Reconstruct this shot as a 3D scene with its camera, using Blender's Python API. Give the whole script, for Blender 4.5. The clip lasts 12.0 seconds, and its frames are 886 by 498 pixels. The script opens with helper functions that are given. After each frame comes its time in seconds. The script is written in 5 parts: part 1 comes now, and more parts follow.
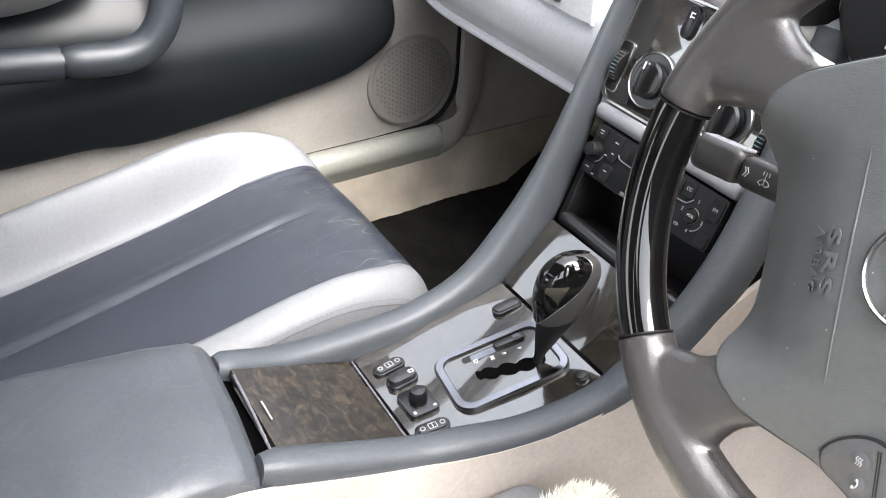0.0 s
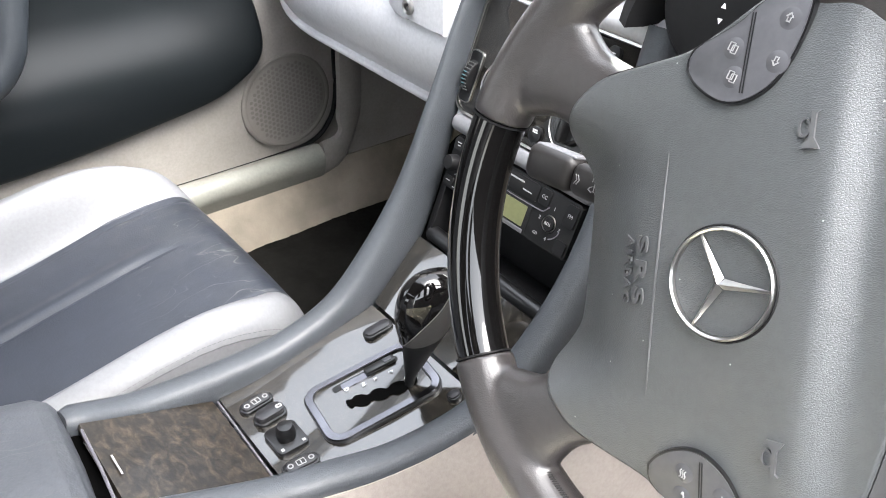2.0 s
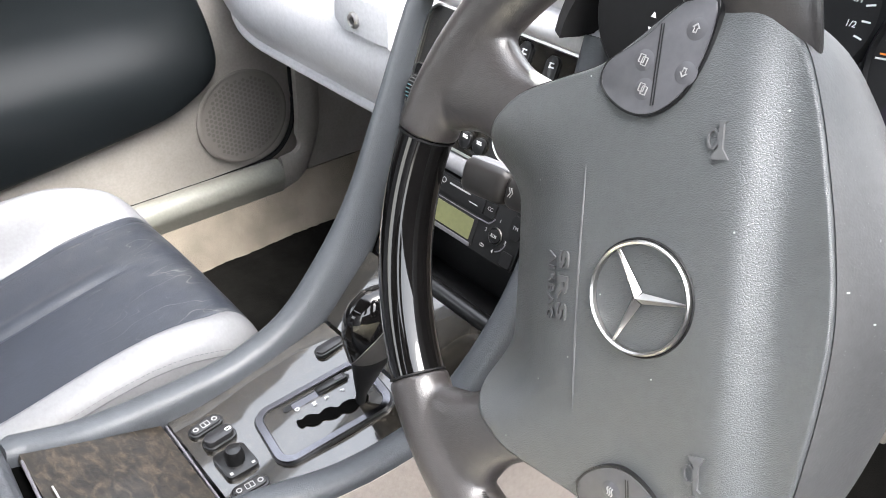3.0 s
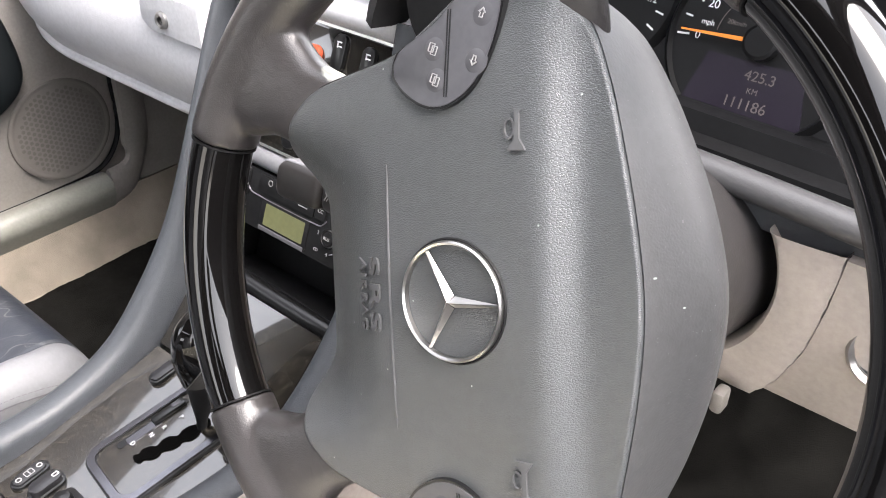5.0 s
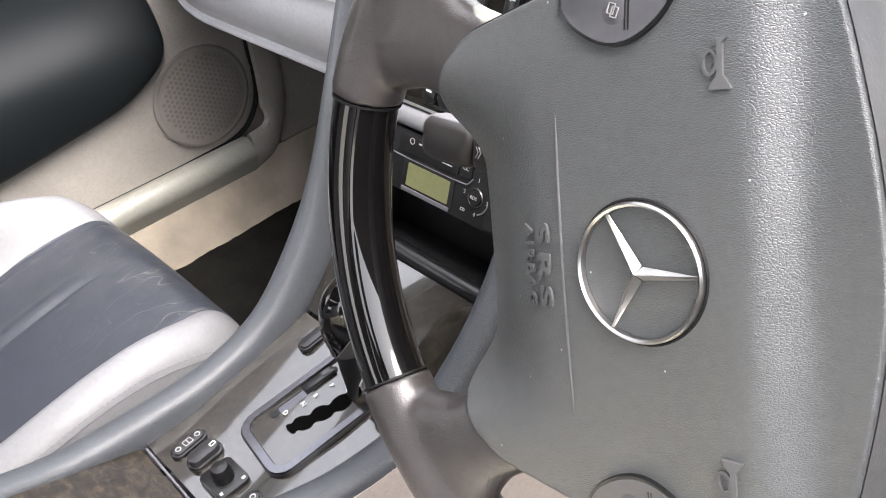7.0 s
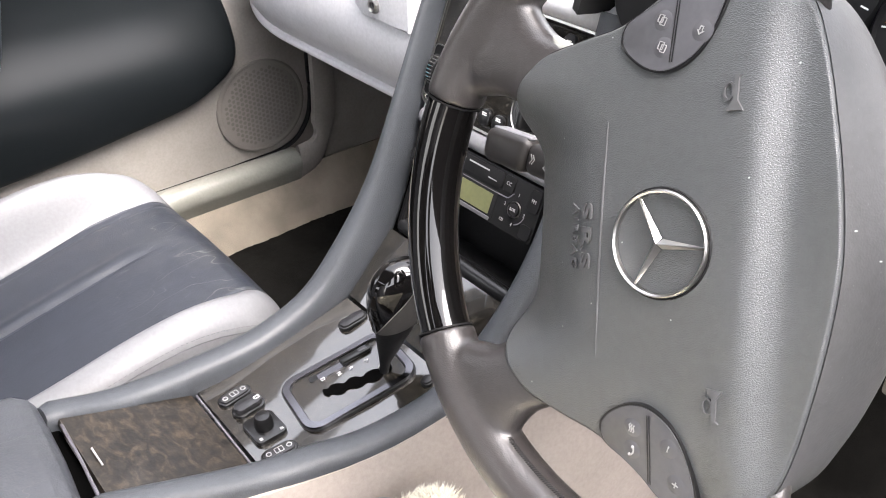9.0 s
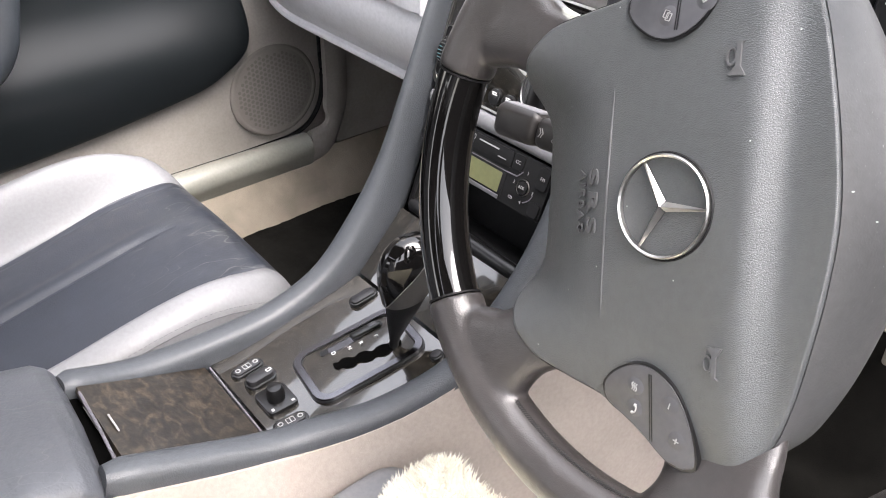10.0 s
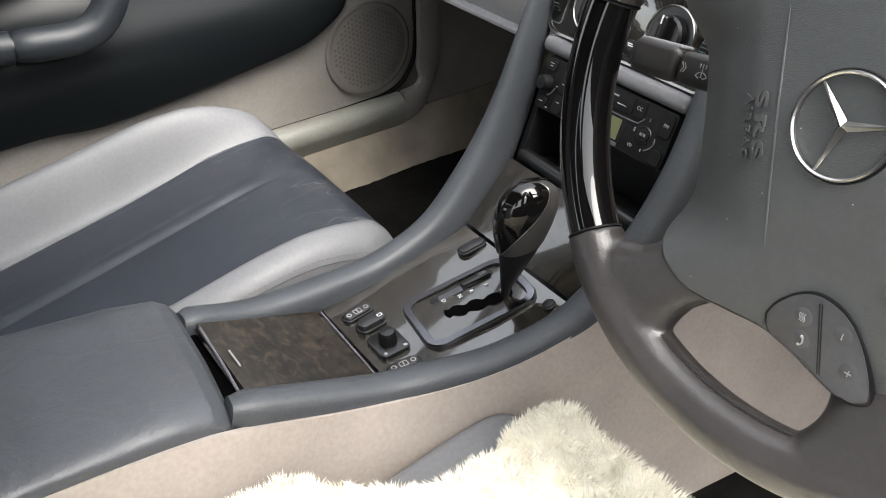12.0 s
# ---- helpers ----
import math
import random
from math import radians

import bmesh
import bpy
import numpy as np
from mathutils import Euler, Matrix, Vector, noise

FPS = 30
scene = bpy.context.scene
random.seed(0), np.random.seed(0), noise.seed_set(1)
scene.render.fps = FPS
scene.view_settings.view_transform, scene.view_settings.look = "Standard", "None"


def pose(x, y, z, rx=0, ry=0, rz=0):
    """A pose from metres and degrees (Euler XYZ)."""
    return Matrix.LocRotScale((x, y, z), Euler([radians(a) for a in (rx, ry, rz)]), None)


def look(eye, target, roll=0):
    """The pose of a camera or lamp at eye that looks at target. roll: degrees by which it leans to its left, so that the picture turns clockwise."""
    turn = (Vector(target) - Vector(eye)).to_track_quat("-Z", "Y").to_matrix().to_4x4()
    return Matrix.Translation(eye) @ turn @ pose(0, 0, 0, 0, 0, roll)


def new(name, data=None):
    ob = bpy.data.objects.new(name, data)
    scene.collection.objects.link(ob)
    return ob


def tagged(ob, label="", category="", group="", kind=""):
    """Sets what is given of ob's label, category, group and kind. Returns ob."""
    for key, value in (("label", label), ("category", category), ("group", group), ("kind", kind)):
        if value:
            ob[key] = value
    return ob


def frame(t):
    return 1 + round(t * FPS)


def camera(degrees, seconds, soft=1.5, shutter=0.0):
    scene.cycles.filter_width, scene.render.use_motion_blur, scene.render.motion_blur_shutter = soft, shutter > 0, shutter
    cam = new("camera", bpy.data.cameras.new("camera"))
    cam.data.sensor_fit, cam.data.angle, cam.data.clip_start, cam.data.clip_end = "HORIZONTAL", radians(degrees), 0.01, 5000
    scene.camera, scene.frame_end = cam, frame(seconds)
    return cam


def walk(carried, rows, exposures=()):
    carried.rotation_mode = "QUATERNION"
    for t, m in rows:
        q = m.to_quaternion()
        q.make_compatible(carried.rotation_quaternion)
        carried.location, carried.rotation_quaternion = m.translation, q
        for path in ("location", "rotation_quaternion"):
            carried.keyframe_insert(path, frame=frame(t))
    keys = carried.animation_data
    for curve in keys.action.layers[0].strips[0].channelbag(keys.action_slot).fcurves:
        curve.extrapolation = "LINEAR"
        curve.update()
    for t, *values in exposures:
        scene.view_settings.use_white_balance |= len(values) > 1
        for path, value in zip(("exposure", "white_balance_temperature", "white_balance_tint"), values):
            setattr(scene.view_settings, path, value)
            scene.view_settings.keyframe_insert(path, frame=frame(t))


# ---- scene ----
cam = camera(54.3, 12.0, soft=1.0)
METRES, START = 0.48, pose(0.5513, -0.3888, 0.9914, -34.938, -1.791, 58.664)
ROWS = [
    (0.0, 0.0, 0.0, 0.0, -0.0, 0.0, -0.0),
    (0.5, 0.0581, 0.02, 0.0054, -2.29, 0.25, 2.09),
    (1.0, 0.1096, 0.0394, 0.0167, -3.68, 0.25, 3.27),
    (1.5, 0.1294, 0.0462, 0.0231, -4.13, 0.34, 4.07),
    (2.0, 0.1448, 0.0462, 0.018, -4.68, 0.51, 4.52),
    (2.5, 0.1834, 0.0461, 0.0201, -5.52, 0.81, 5.6),
    (4.5, 0.2677, 0.0833, 0.0322, -9.65, -0.05, 8.93),
    (5.0, 0.2917, 0.1066, 0.0331, -14.68, -1.02, 11.44),
    (5.5, 0.3118, 0.1915, 0.0474, -9.08, -1.66, 11.16),
    (6.0, 0.3217, 0.2056, 0.0472, -8.31, -2.44, 13.07),
    (6.5, 0.2756, 0.2111, 0.0512, -5.58, -2.38, 12.74),
    (7.0, 0.2844, 0.2212, 0.0513, -5.66, -2.31, 13.55),
    (9.0, 0.1753, 0.0003, -0.0277, -5.45, 1.02, 6.41),
    (9.5, 0.1669, -0.0467, -0.057, -4.16, 1.23, 5.81),
    (10.0, 0.1671, -0.0303, -0.0658, -4.86, 0.76, 5.86),
    (10.5, 0.1508, -0.0099, -0.0721, -4.33, 0.35, 6.31),
    (11.0, 0.1265, -0.0103, -0.0747, -3.74, 0.5, 5.79),
    (11.5, 0.0796, -0.0103, -0.1012, -2.0, 0.33, 5.09),
    (12.0, 0.0527, -0.0034, -0.1219, -0.79, -0.25, 4.56),
]
GAIN = 0.45
EXPOSURES = [(0.0, 1.93, 6460, 10), (2.5, 2.03, 6430, 10), (5.0, 1.86, 6680, 14), (7.0, 1.86, 6680, 14), (9.0, 1.88, 6680, 14.5), (9.5, 1.76, 6680, 14.5), (10.5, 1.76, 6600, 14), (11.5, 1.66, 6500, 11), (12.0, 1.05, 6650, 9)]
walk(cam, [(t, START @ pose(METRES * x, METRES * y, METRES * z, 90 + pitch, roll, yaw)) for t, x, y, z, yaw, pitch, roll in ROWS], [(t, e + GAIN, k, tint) for t, e, k, tint in EXPOSURES])

# ---- world and light ----
world = bpy.data.worlds.new("world")
scene.world = world
world.use_nodes = True
wn = world.node_tree
sky = wn.nodes.new("ShaderNodeTexSky")
sky.sky_type = 'NISHITA'
sky.sun_disc = False
sky.sun_elevation, sky.sun_rotation = radians(60), radians(78)
sky.air_density, sky.dust_density, sky.ozone_density = 1.5, 2.5, 1.0
pale = wn.nodes.new("ShaderNodeHueSaturation")  # thin white cloud
pale.inputs["Saturation"].default_value = 0.25
wn.links.new(sky.outputs[0], pale.inputs["Color"])
wn.links.new(pale.outputs[0], wn.nodes["Background"].inputs[0])
wn.nodes["Background"].inputs[1].default_value = 0.27
sun = new("sun", bpy.data.lights.new("sun", 'SUN'))
sun.data.energy, sun.data.angle, sun.data.color = 1.5, radians(40), (1.0, 0.955, 0.91)
sun.matrix_world = look((1.6, 0.35, 3.0), (0, 0, 0.4))


# ---- materials ----
def material(name, base, rough=0.5, metal=0.0, vary=0.15, big=9.0, fine=220.0, bump=0.0, cells=0.0, coat=0.0, tint=None, spec=0.5, dust=0.0, bumpdist=0.001, stretch=None, pebble=False):
    """Colour with variation at two scales, fine relief by noise or by leather cells."""
    m = bpy.data.materials.new(name)
    m.use_nodes = True
    n, l = m.node_tree.nodes, m.node_tree.links
    p = n["Principled BSDF"]
    co = n.new("ShaderNodeTexCoord")

    def noise_tex(scale, detail=4.0, rough_n=0.55):
        t = n.new("ShaderNodeTexNoise")
        t.inputs["Scale"].default_value, t.inputs["Detail"].default_value, t.inputs["Roughness"].default_value = scale, detail, rough_n
        l.new(co.outputs["Object"], t.inputs["Vector"])
        return t

    def mix(fac, a, b, kind='MIX'):
        x = n.new("ShaderNodeMix")
        x.data_type, x.blend_type = 'RGBA', kind
        for v, i in ((fac, 0), (a, 6), (b, 7)):
            if isinstance(v, (int, float)):
                x.inputs[i].default_value = v
            elif isinstance(v, tuple):
                x.inputs[i].default_value = (*v, 1)
            else:
                l.new(v, x.inputs[i])
        return x.outputs[2]

    def ramp(v, a, b):
        r = n.new("ShaderNodeMapRange")
        r.inputs[1].default_value, r.inputs[2].default_value = a, b
        l.new(v, r.inputs[0])
        return r.outputs[0]

    dark = tuple(c * (1 - vary) for c in base)
    light = tint or tuple(min(1, c * (1 + vary)) for c in base)
    large, small = noise_tex(big), noise_tex(fine, 3.0)
    c = mix(ramp(large.outputs[0], 0.3, 0.7), dark, light)
    c = mix(ramp(small.outputs[0], 0.35, 0.75), c, mix(1.0, c, (0.86, 0.86, 0.86), 'MULTIPLY'))
    if dust:
        d = noise_tex(900.0, 2.0)
        c = mix(ramp(d.outputs[0], 0.72, 0.78), c, tuple(min(1, x + dust) for x in base))
    l.new(c, p.inputs["Base Color"])
    p.inputs["Metallic"].default_value = metal
    p.inputs["Specular IOR Level"].default_value = spec
    r = n.new("ShaderNodeMapRange")
    r.inputs[1].default_value, r.inputs[2].default_value = 0.3, 0.7
    r.inputs[3].default_value, r.inputs[4].default_value = max(0.02 if rough < 0.26 else 0.29, rough * 0.88), min(1, max(rough, 0.29 if rough >= 0.26 else 0) * 1.12)
    l.new(noise_tex(big * 5).outputs[0], r.inputs[0])
    l.new(r.outputs[0], p.inputs["Roughness"])
    if coat:
        p.inputs["Coat IOR"].default_value = 1.5 + 0.28 * (coat > 0.99 and base[0] > 0.01)
        p.inputs["Coat Weight"].default_value, p.inputs["Coat Roughness"].default_value = coat, 0.03
    if bump:
        b = n.new("ShaderNodeBump")
        b.inputs["Strength"].default_value, b.inputs["Distance"].default_value = bump, bumpdist
        if cells:
            v = n.new("ShaderNodeTexVoronoi")
            v.feature = 'DISTANCE_TO_EDGE' if pebble else 'SMOOTH_F1'
            v.inputs["Scale"].default_value = cells
            warp = n.new("ShaderNodeVectorMath")
            warp.operation = 'MULTIPLY_ADD'
            wnz = noise_tex(cells * 0.25)
            l.new(wnz.outputs["Color"], warp.inputs[0])
            warp.inputs[1].default_value = ((1.1 if pebble else 2.2) / cells,) * 3
            l.new(co.outputs["Object"], warp.inputs[2])
            last = warp.outputs[0]
            if stretch:
                sq = n.new("ShaderNodeVectorMath")
                sq.operation = 'MULTIPLY'
                sq.inputs[1].default_value = stretch
                l.new(last, sq.inputs[0])
                last = sq.outputs[0]
            l.new(last, v.inputs["Vector"])
            if pebble:
                flat = n.new("ShaderNodeMapRange")
                flat.interpolation_type = 'SMOOTHSTEP'
                flat.inputs[1].default_value, flat.inputs[2].default_value = 0.0, 0.22
                l.new(v.outputs["Distance"], flat.inputs[0])
                l.new(flat.outputs[0], b.inputs["Height"])
            else:
                l.new(v.outputs["Distance"], b.inputs["Height"])
        else:
            l.new(small.outputs[0], b.inputs["Height"])
        l.new(b.outputs[0], p.inputs["Normal"])
    return m


def burl(name, dark, light, rough, coat, bump=0.0, coarse=1.0, squeeze=(1.0, 1.0, 1.0)):
    """Root wood: warped dark and light clouds with fine pores."""
    m = material(name, dark, rough, coat=coat, vary=0.3, bump=bump)
    n, l = m.node_tree.nodes, m.node_tree.links
    p = n["Principled BSDF"]
    co = n.new("ShaderNodeTexCoord")
    mp = n.new("ShaderNodeVectorMath")
    mp.operation = 'MULTIPLY'
    mp.inputs[1].default_value = squeeze
    l.new(co.outputs["Object"], mp.inputs[0])
    a, b = n.new("ShaderNodeTexNoise"), n.new("ShaderNodeTexNoise")
    for t, sc, d, dist in ((a, 105 * coarse, 12, 1.2), (b, 380 * coarse, 6, 0.8)):
        t.inputs["Scale"].default_value, t.inputs["Detail"].default_value, t.inputs["Distortion"].default_value = sc, d, dist
        l.new(mp.outputs[0], t.inputs["Vector"])
    r = n.new("ShaderNodeValToRGB")
    e = r.color_ramp.elements
    e[0].position, e[0].color = 0.36, (*[c * 0.45 for c in dark], 1)
    e[1].position, e[1].color = 0.66, (*light, 1)
    x = e.new(0.5)
    x.color = (*dark, 1)
    l.new(a.outputs[0], r.inputs[0])
    mx = n.new("ShaderNodeMix")
    mx.data_type, mx.blend_type = 'RGBA', 'MULTIPLY'
    mx.inputs[0].default_value = 0.6
    l.new(r.outputs[0], mx.inputs[6])
    g = n.new("ShaderNodeValToRGB")
    g.color_ramp.elements[0].position, g.color_ramp.elements[1].position = 0.35, 0.62
    g.color_ramp.elements[0].color = (0.35, 0.33, 0.3, 1)
    l.new(b.outputs[0], g.inputs[0])
    l.new(g.outputs[0], mx.inputs[7])
    l.new(mx.outputs[2], p.inputs["Base Color"])
    return m


def plain(name, base, rough=0.5, metal=0.0, glow=0.0):
    return_m = material(name, base, rough, metal, vary=0.05)
    if glow:
        p = return_m.node_tree.nodes["Principled BSDF"]
        p.inputs["Emission Color"].default_value, p.inputs["Emission Strength"].default_value = (*base, 1), glow
    return return_m


PAD = material("airbag_grain", (0.071, 0.075, 0.077), 0.29, bump=0.42, cells=800, bumpdist=0.0003, vary=0.08, stretch=(1.5, 0.62, 1.0), spec=0.8, pebble=True)
HOUSING = material("soft_grey_housing", (0.062, 0.062, 0.063), 0.5, bump=0.12, cells=900, vary=0.06, dust=0.12)
PAD_SMOOTH = material("airbag_smooth", (0.092, 0.093, 0.095), 0.32, vary=0.04)
WHEEL_LEATHER = material("worn_wheel_leather", (0.031, 0.0280, 0.0278), 0.31, bump=0.2, cells=700, bumpdist=0.0003, vary=0.22, tint=(0.051, 0.046, 0.0455), spec=0.75, pebble=True)


def bare_patch(m, spots, colour):
    """Peeled places of an uneven outline round the given spots (x, y, z, radius)."""
    n, l = m.node_tree.nodes, m.node_tree.links
    p = n["Principled BSDF"]
    co, nz = n.new("ShaderNodeTexCoord"), n.new("ShaderNodeTexNoise")
    nz.inputs["Scale"].default_value, nz.inputs["Detail"].default_value = 120, 5
    l.new(co.outputs["Object"], nz.inputs["Vector"])
    old = p.inputs["Base Color"].links[0].from_socket
    for x, y, z, r in spots:
        d = n.new("ShaderNodeVectorMath")
        d.operation = 'DISTANCE'
        d.inputs[1].default_value = (x, y, z)
        l.new(co.outputs["Object"], d.inputs[0])
        a = n.new("ShaderNodeMath")
        a.operation = 'MULTIPLY_ADD'
        a.inputs[1].default_value = r * 1.4
        l.new(nz.outputs[0], a.inputs[0])
        l.new(d.outputs["Value"], a.inputs[2])
        k = n.new("ShaderNodeMapRange")
        k.inputs[1].default_value, k.inputs[2].default_value = r * 1.75, r * 1.5
        l.new(a.outputs[0], k.inputs[0])
        mx = n.new("ShaderNodeMix")
        mx.data_type = 'RGBA'
        l.new(k.outputs[0], mx.inputs[0])
        l.new(old, mx.inputs[6])
        mx.inputs[7].default_value = (*colour, 1)
        old = mx.outputs[2]
    l.new(old, p.inputs["Base Color"])


bare_patch(WHEEL_LEATHER, [(0.074, -0.15, 0.0, 0.003), (0.148, 0.056, -0.010, 0.003), (-0.109, -0.081, -0.017, 0.009), (-0.100, -0.071, -0.022, 0.006)], (0.24, 0.245, 0.22))
PIANO = material("black_lacquer", (0.004, 0.0037, 0.0037), 0.06, coat=1.0, vary=0.3, spec=0.05)
CHROME = material("chrome", (0.46, 0.45, 0.435), 0.27, metal=1.0, vary=0.06)
RAIL = material("slate_soft_plastic", (0.049, 0.054, 0.061), 0.47, bump=0.25, cells=800, vary=0.07)
DASH = material("silver_grey_dash", (0.55, 0.55, 0.565), 0.36, bump=0.15, cells=900, vary=0.05)
BOOT = material("column_boot", (0.024, 0.022, 0.022), 0.5, bump=0.1, cells=900, vary=0.06)
LEDGE = material("grey_ledge", (0.075, 0.074, 0.076), 0.45, bump=0.1, cells=900, vary=0.05)
# the silver crossbar's colour, also the painted highlight on the stalk
CROSSBAR = material("silver_bar_highlight", (0.17, 0.17, 0.18), 0.4, bump=0.1, cells=900, vary=0.05)
DASH_DARK = material("dark_grey_dash", (0.09, 0.095, 0.105), 0.55, bump=0.25, cells=800, vary=0.08)
BEIGE = material("beige_trim", (0.37, 0.325, 0.292), 0.55, bump=0.15, cells=700, vary=0.1)
DOOR_BEIGE = material("door_beige", (0.27, 0.25, 0.23), 0.6, bump=0.15, cells=700, vary=0.12)
SPEAKER = material("speaker_beige", (0.185, 0.17, 0.154), 0.6, bump=0.2, fine=900, vary=0.12)
DOOR_DARK = material("door_slate_leather", (0.0072, 0.0088, 0.0098), 0.30, vary=0.05, fine=9, big=4, spec=0.22)
HOLE_SHADE = material("grille_shade", (0.145, 0.134, 0.121), 0.8, vary=0.1)
SEAT_DARK_TRIM = material("door_pocket_lining", (0.05, 0.05, 0.05), 0.6, vary=0.1)
DOOR_GREY = material("door_grey", (0.020, 0.0235, 0.028), 0.42, bump=0.15, cells=700, vary=0.08)
SILL = material("sill_plastic", (0.21, 0.21, 0.185), 0.4, bump=0.05, vary=0.08)
CARPET = material("beige_carpet", (0.27, 0.235, 0.19), 0.95, spec=0.1, bump=0.8, fine=700, vary=0.2, big=14)
MAT_BLACK = material("black_carpet_mat", (0.007, 0.0067, 0.006), 0.95, spec=0.05, bump=0.8, fine=600, vary=0.5, big=20)
SEAT_DARK = material("slate_seat_leather", (0.0205, 0.0238, 0.0318), 0.40, bump=0.15, cells=500, vary=0.12)


def scuffs(m, y0, y1, colour, amount):
    """Fine pale scratches: thin level lines of stretched noise, in patches, denser towards the worn edge."""
    n, l = m.node_tree.nodes, m.node_tree.links
    p = n["Principled BSDF"]
    co, sep = n.new("ShaderNodeTexCoord"), n.new("ShaderNodeSeparateXYZ")

    def maths(kind, a, b):
        x = n.new("ShaderNodeMath")
        x.operation = kind
        for v, i in ((a, 0), (b, 1)):
            if isinstance(v, (int, float)):
                x.inputs[i].default_value = v
            else:
                l.new(v, x.inputs[i])
        return x.outputs[0]

    def span(v, a, b):
        r = n.new("ShaderNodeMapRange")
        r.inputs[1].default_value, r.inputs[2].default_value = a, b
        l.new(v, r.inputs[0])
        return r.outputs[0]

    def lines(scale, squeeze, turn, seed):
        mp, t = n.new("ShaderNodeMapping"), n.new("ShaderNodeTexNoise")
        mp.inputs["Location"].default_value, mp.inputs["Rotation"].default_value, mp.inputs["Scale"].default_value = (seed, seed, 0), (0, 0, radians(turn)), squeeze
        l.new(co.outputs["Object"], mp.inputs["Vector"])
        l.new(mp.outputs[0], t.inputs["Vector"])
        t.inputs["Scale"].default_value, t.inputs["Detail"].default_value, t.inputs["Distortion"].default_value = scale, 1.2, 0.0
        off = maths('ABSOLUTE', maths('SUBTRACT', t.outputs[0], 0.5), 0.0)
        patch = n.new("ShaderNodeTexNoise")
        patch.inputs["Scale"].default_value, patch.inputs["Detail"].default_value = 26 + seed, 2
        l.new(mp.outputs[0], patch.inputs["Vector"])
        return maths('MULTIPLY', span(off, 0.006, 0.0), span(patch.outputs[0], 0.48, 0.60))
    l.new(co.outputs["Object"], sep.inputs[0])
    worn = span(sep.outputs["Y"], y0, y1)
    streaks = maths('MAXIMUM', maths('MAXIMUM', lines(30, (1.0, 0.30, 0.5), 25, 3), lines(38, (1.0, 0.25, 0.5), -30, 7)), lines(44, (1.0, 0.3, 0.5), 68, 11))
    haze = n.new("ShaderNodeTexNoise")
    haze.inputs["Scale"].default_value, haze.inputs["Detail"].default_value = 30, 5
    l.new(co.outputs["Object"], haze.inputs["Vector"])
    rubbed = maths('MULTIPLY', span(haze.outputs[0], 0.45, 0.75), 0.16)
    fac = maths('MULTIPLY', maths('MULTIPLY', maths('ADD', streaks, rubbed), worn), amount)
    mx = n.new("ShaderNodeMix")
    mx.data_type = 'RGBA'
    l.new(fac, mx.inputs[0])
    l.new(p.inputs["Base Color"].links[0].from_socket, mx.inputs[6])
    mx.inputs[7].default_value = (*colour, 1)
    l.new(mx.outputs[2], p.inputs["Base Color"])


scuffs(SEAT_DARK, 0.11, 0.31, (0.18, 0.18, 0.165), 0.55)
SEAT_LIGHT = material("pale_grey_seat_leather", (0.150, 0.152, 0.159), 0.5, bump=0.03, cells=700, vary=0.05)
SEAM = material("grey_seam", (0.085, 0.085, 0.09), 0.6, vary=0.1)
ARM = material("armrest_leather", (0.056, 0.060, 0.068), 0.40, bump=0.2, cells=450, vary=0.1)
scuffs(ARM, 0.13, 0.30, (0.19, 0.19, 0.18), 0.4)
LIDWOOD = burl("faded_burl", (0.019, 0.0148, 0.0102), (0.048, 0.036, 0.024), 0.38, 0.08, 0.12, coarse=0.52, squeeze=(1.0, 1.7, 1.0))
GLOSSWOOD = burl("lacquered_dark_burl", (0.016, 0.0145, 0.012), (0.050, 0.044, 0.035), 0.15, 1.0, coarse=1.7, squeeze=(1.3, 0.9, 1.0))
BLACK = material("black_plastic", (0.0055, 0.0055, 0.006), 0.3, vary=0.15)
STALK = material("brown_black_stalk", (0.014, 0.0118, 0.011), 0.45, vary=0.1, bump=0.1)
BLACK_SOFT = material("black_soft", (0.008, 0.008, 0.0085), 0.55, spec=0.2, vary=0.15, bump=0.1)
# near-black without gloss, stands for the shade inside openings
DEEP = material("opening_shade_black", (0.0025, 0.0025, 0.0025), 0.95, vary=0.1, spec=0.0)
SWITCH = material("black_switch", (0.016, 0.016, 0.018), 0.38, vary=0.08)
BTN = material("grey_button", (0.075, 0.075, 0.082), 0.42, vary=0.05)
WHITE = plain("white_print", (0.8, 0.8, 0.8), 0.5)
PRINT = plain("worn_white_print", (0.3, 0.3, 0.3), 0.5)
LCD = material("olive_display", (0.125, 0.13, 0.06), 0.3, vary=0.05)
LCD_DARK = material("cluster_display", (0.010, 0.0065, 0.014), 0.4, vary=0.05)
ORANGE = plain("orange_needle", (0.85, 0.25, 0.03), 0.5)
RED = plain("red_plastic", (0.75, 0.12, 0.05), 0.5)
TEAL = plain("teal_print", (0.05, 0.19, 0.23), 0.5)
WOOL = material("cream_wool", (0.93, 0.89, 0.77), 0.9, vary=0.08, big=40)
ASPHALT = material("asphalt", (0.06, 0.06, 0.06), 0.9, bump=0.5, vary=0.2)
EDGE = material("pale_lavender_edge", (0.12, 0.114, 0.13), 0.35, vary=0.08)
GATE_RIM = material("gate_rim", (0.20, 0.20, 0.22), 0.16, vary=0.08, metal=1.0)
KNOB_GREY = material("knob_leather", (0.048, 0.046, 0.045), 0.45, bump=0.2, cells=700, vary=0.1)


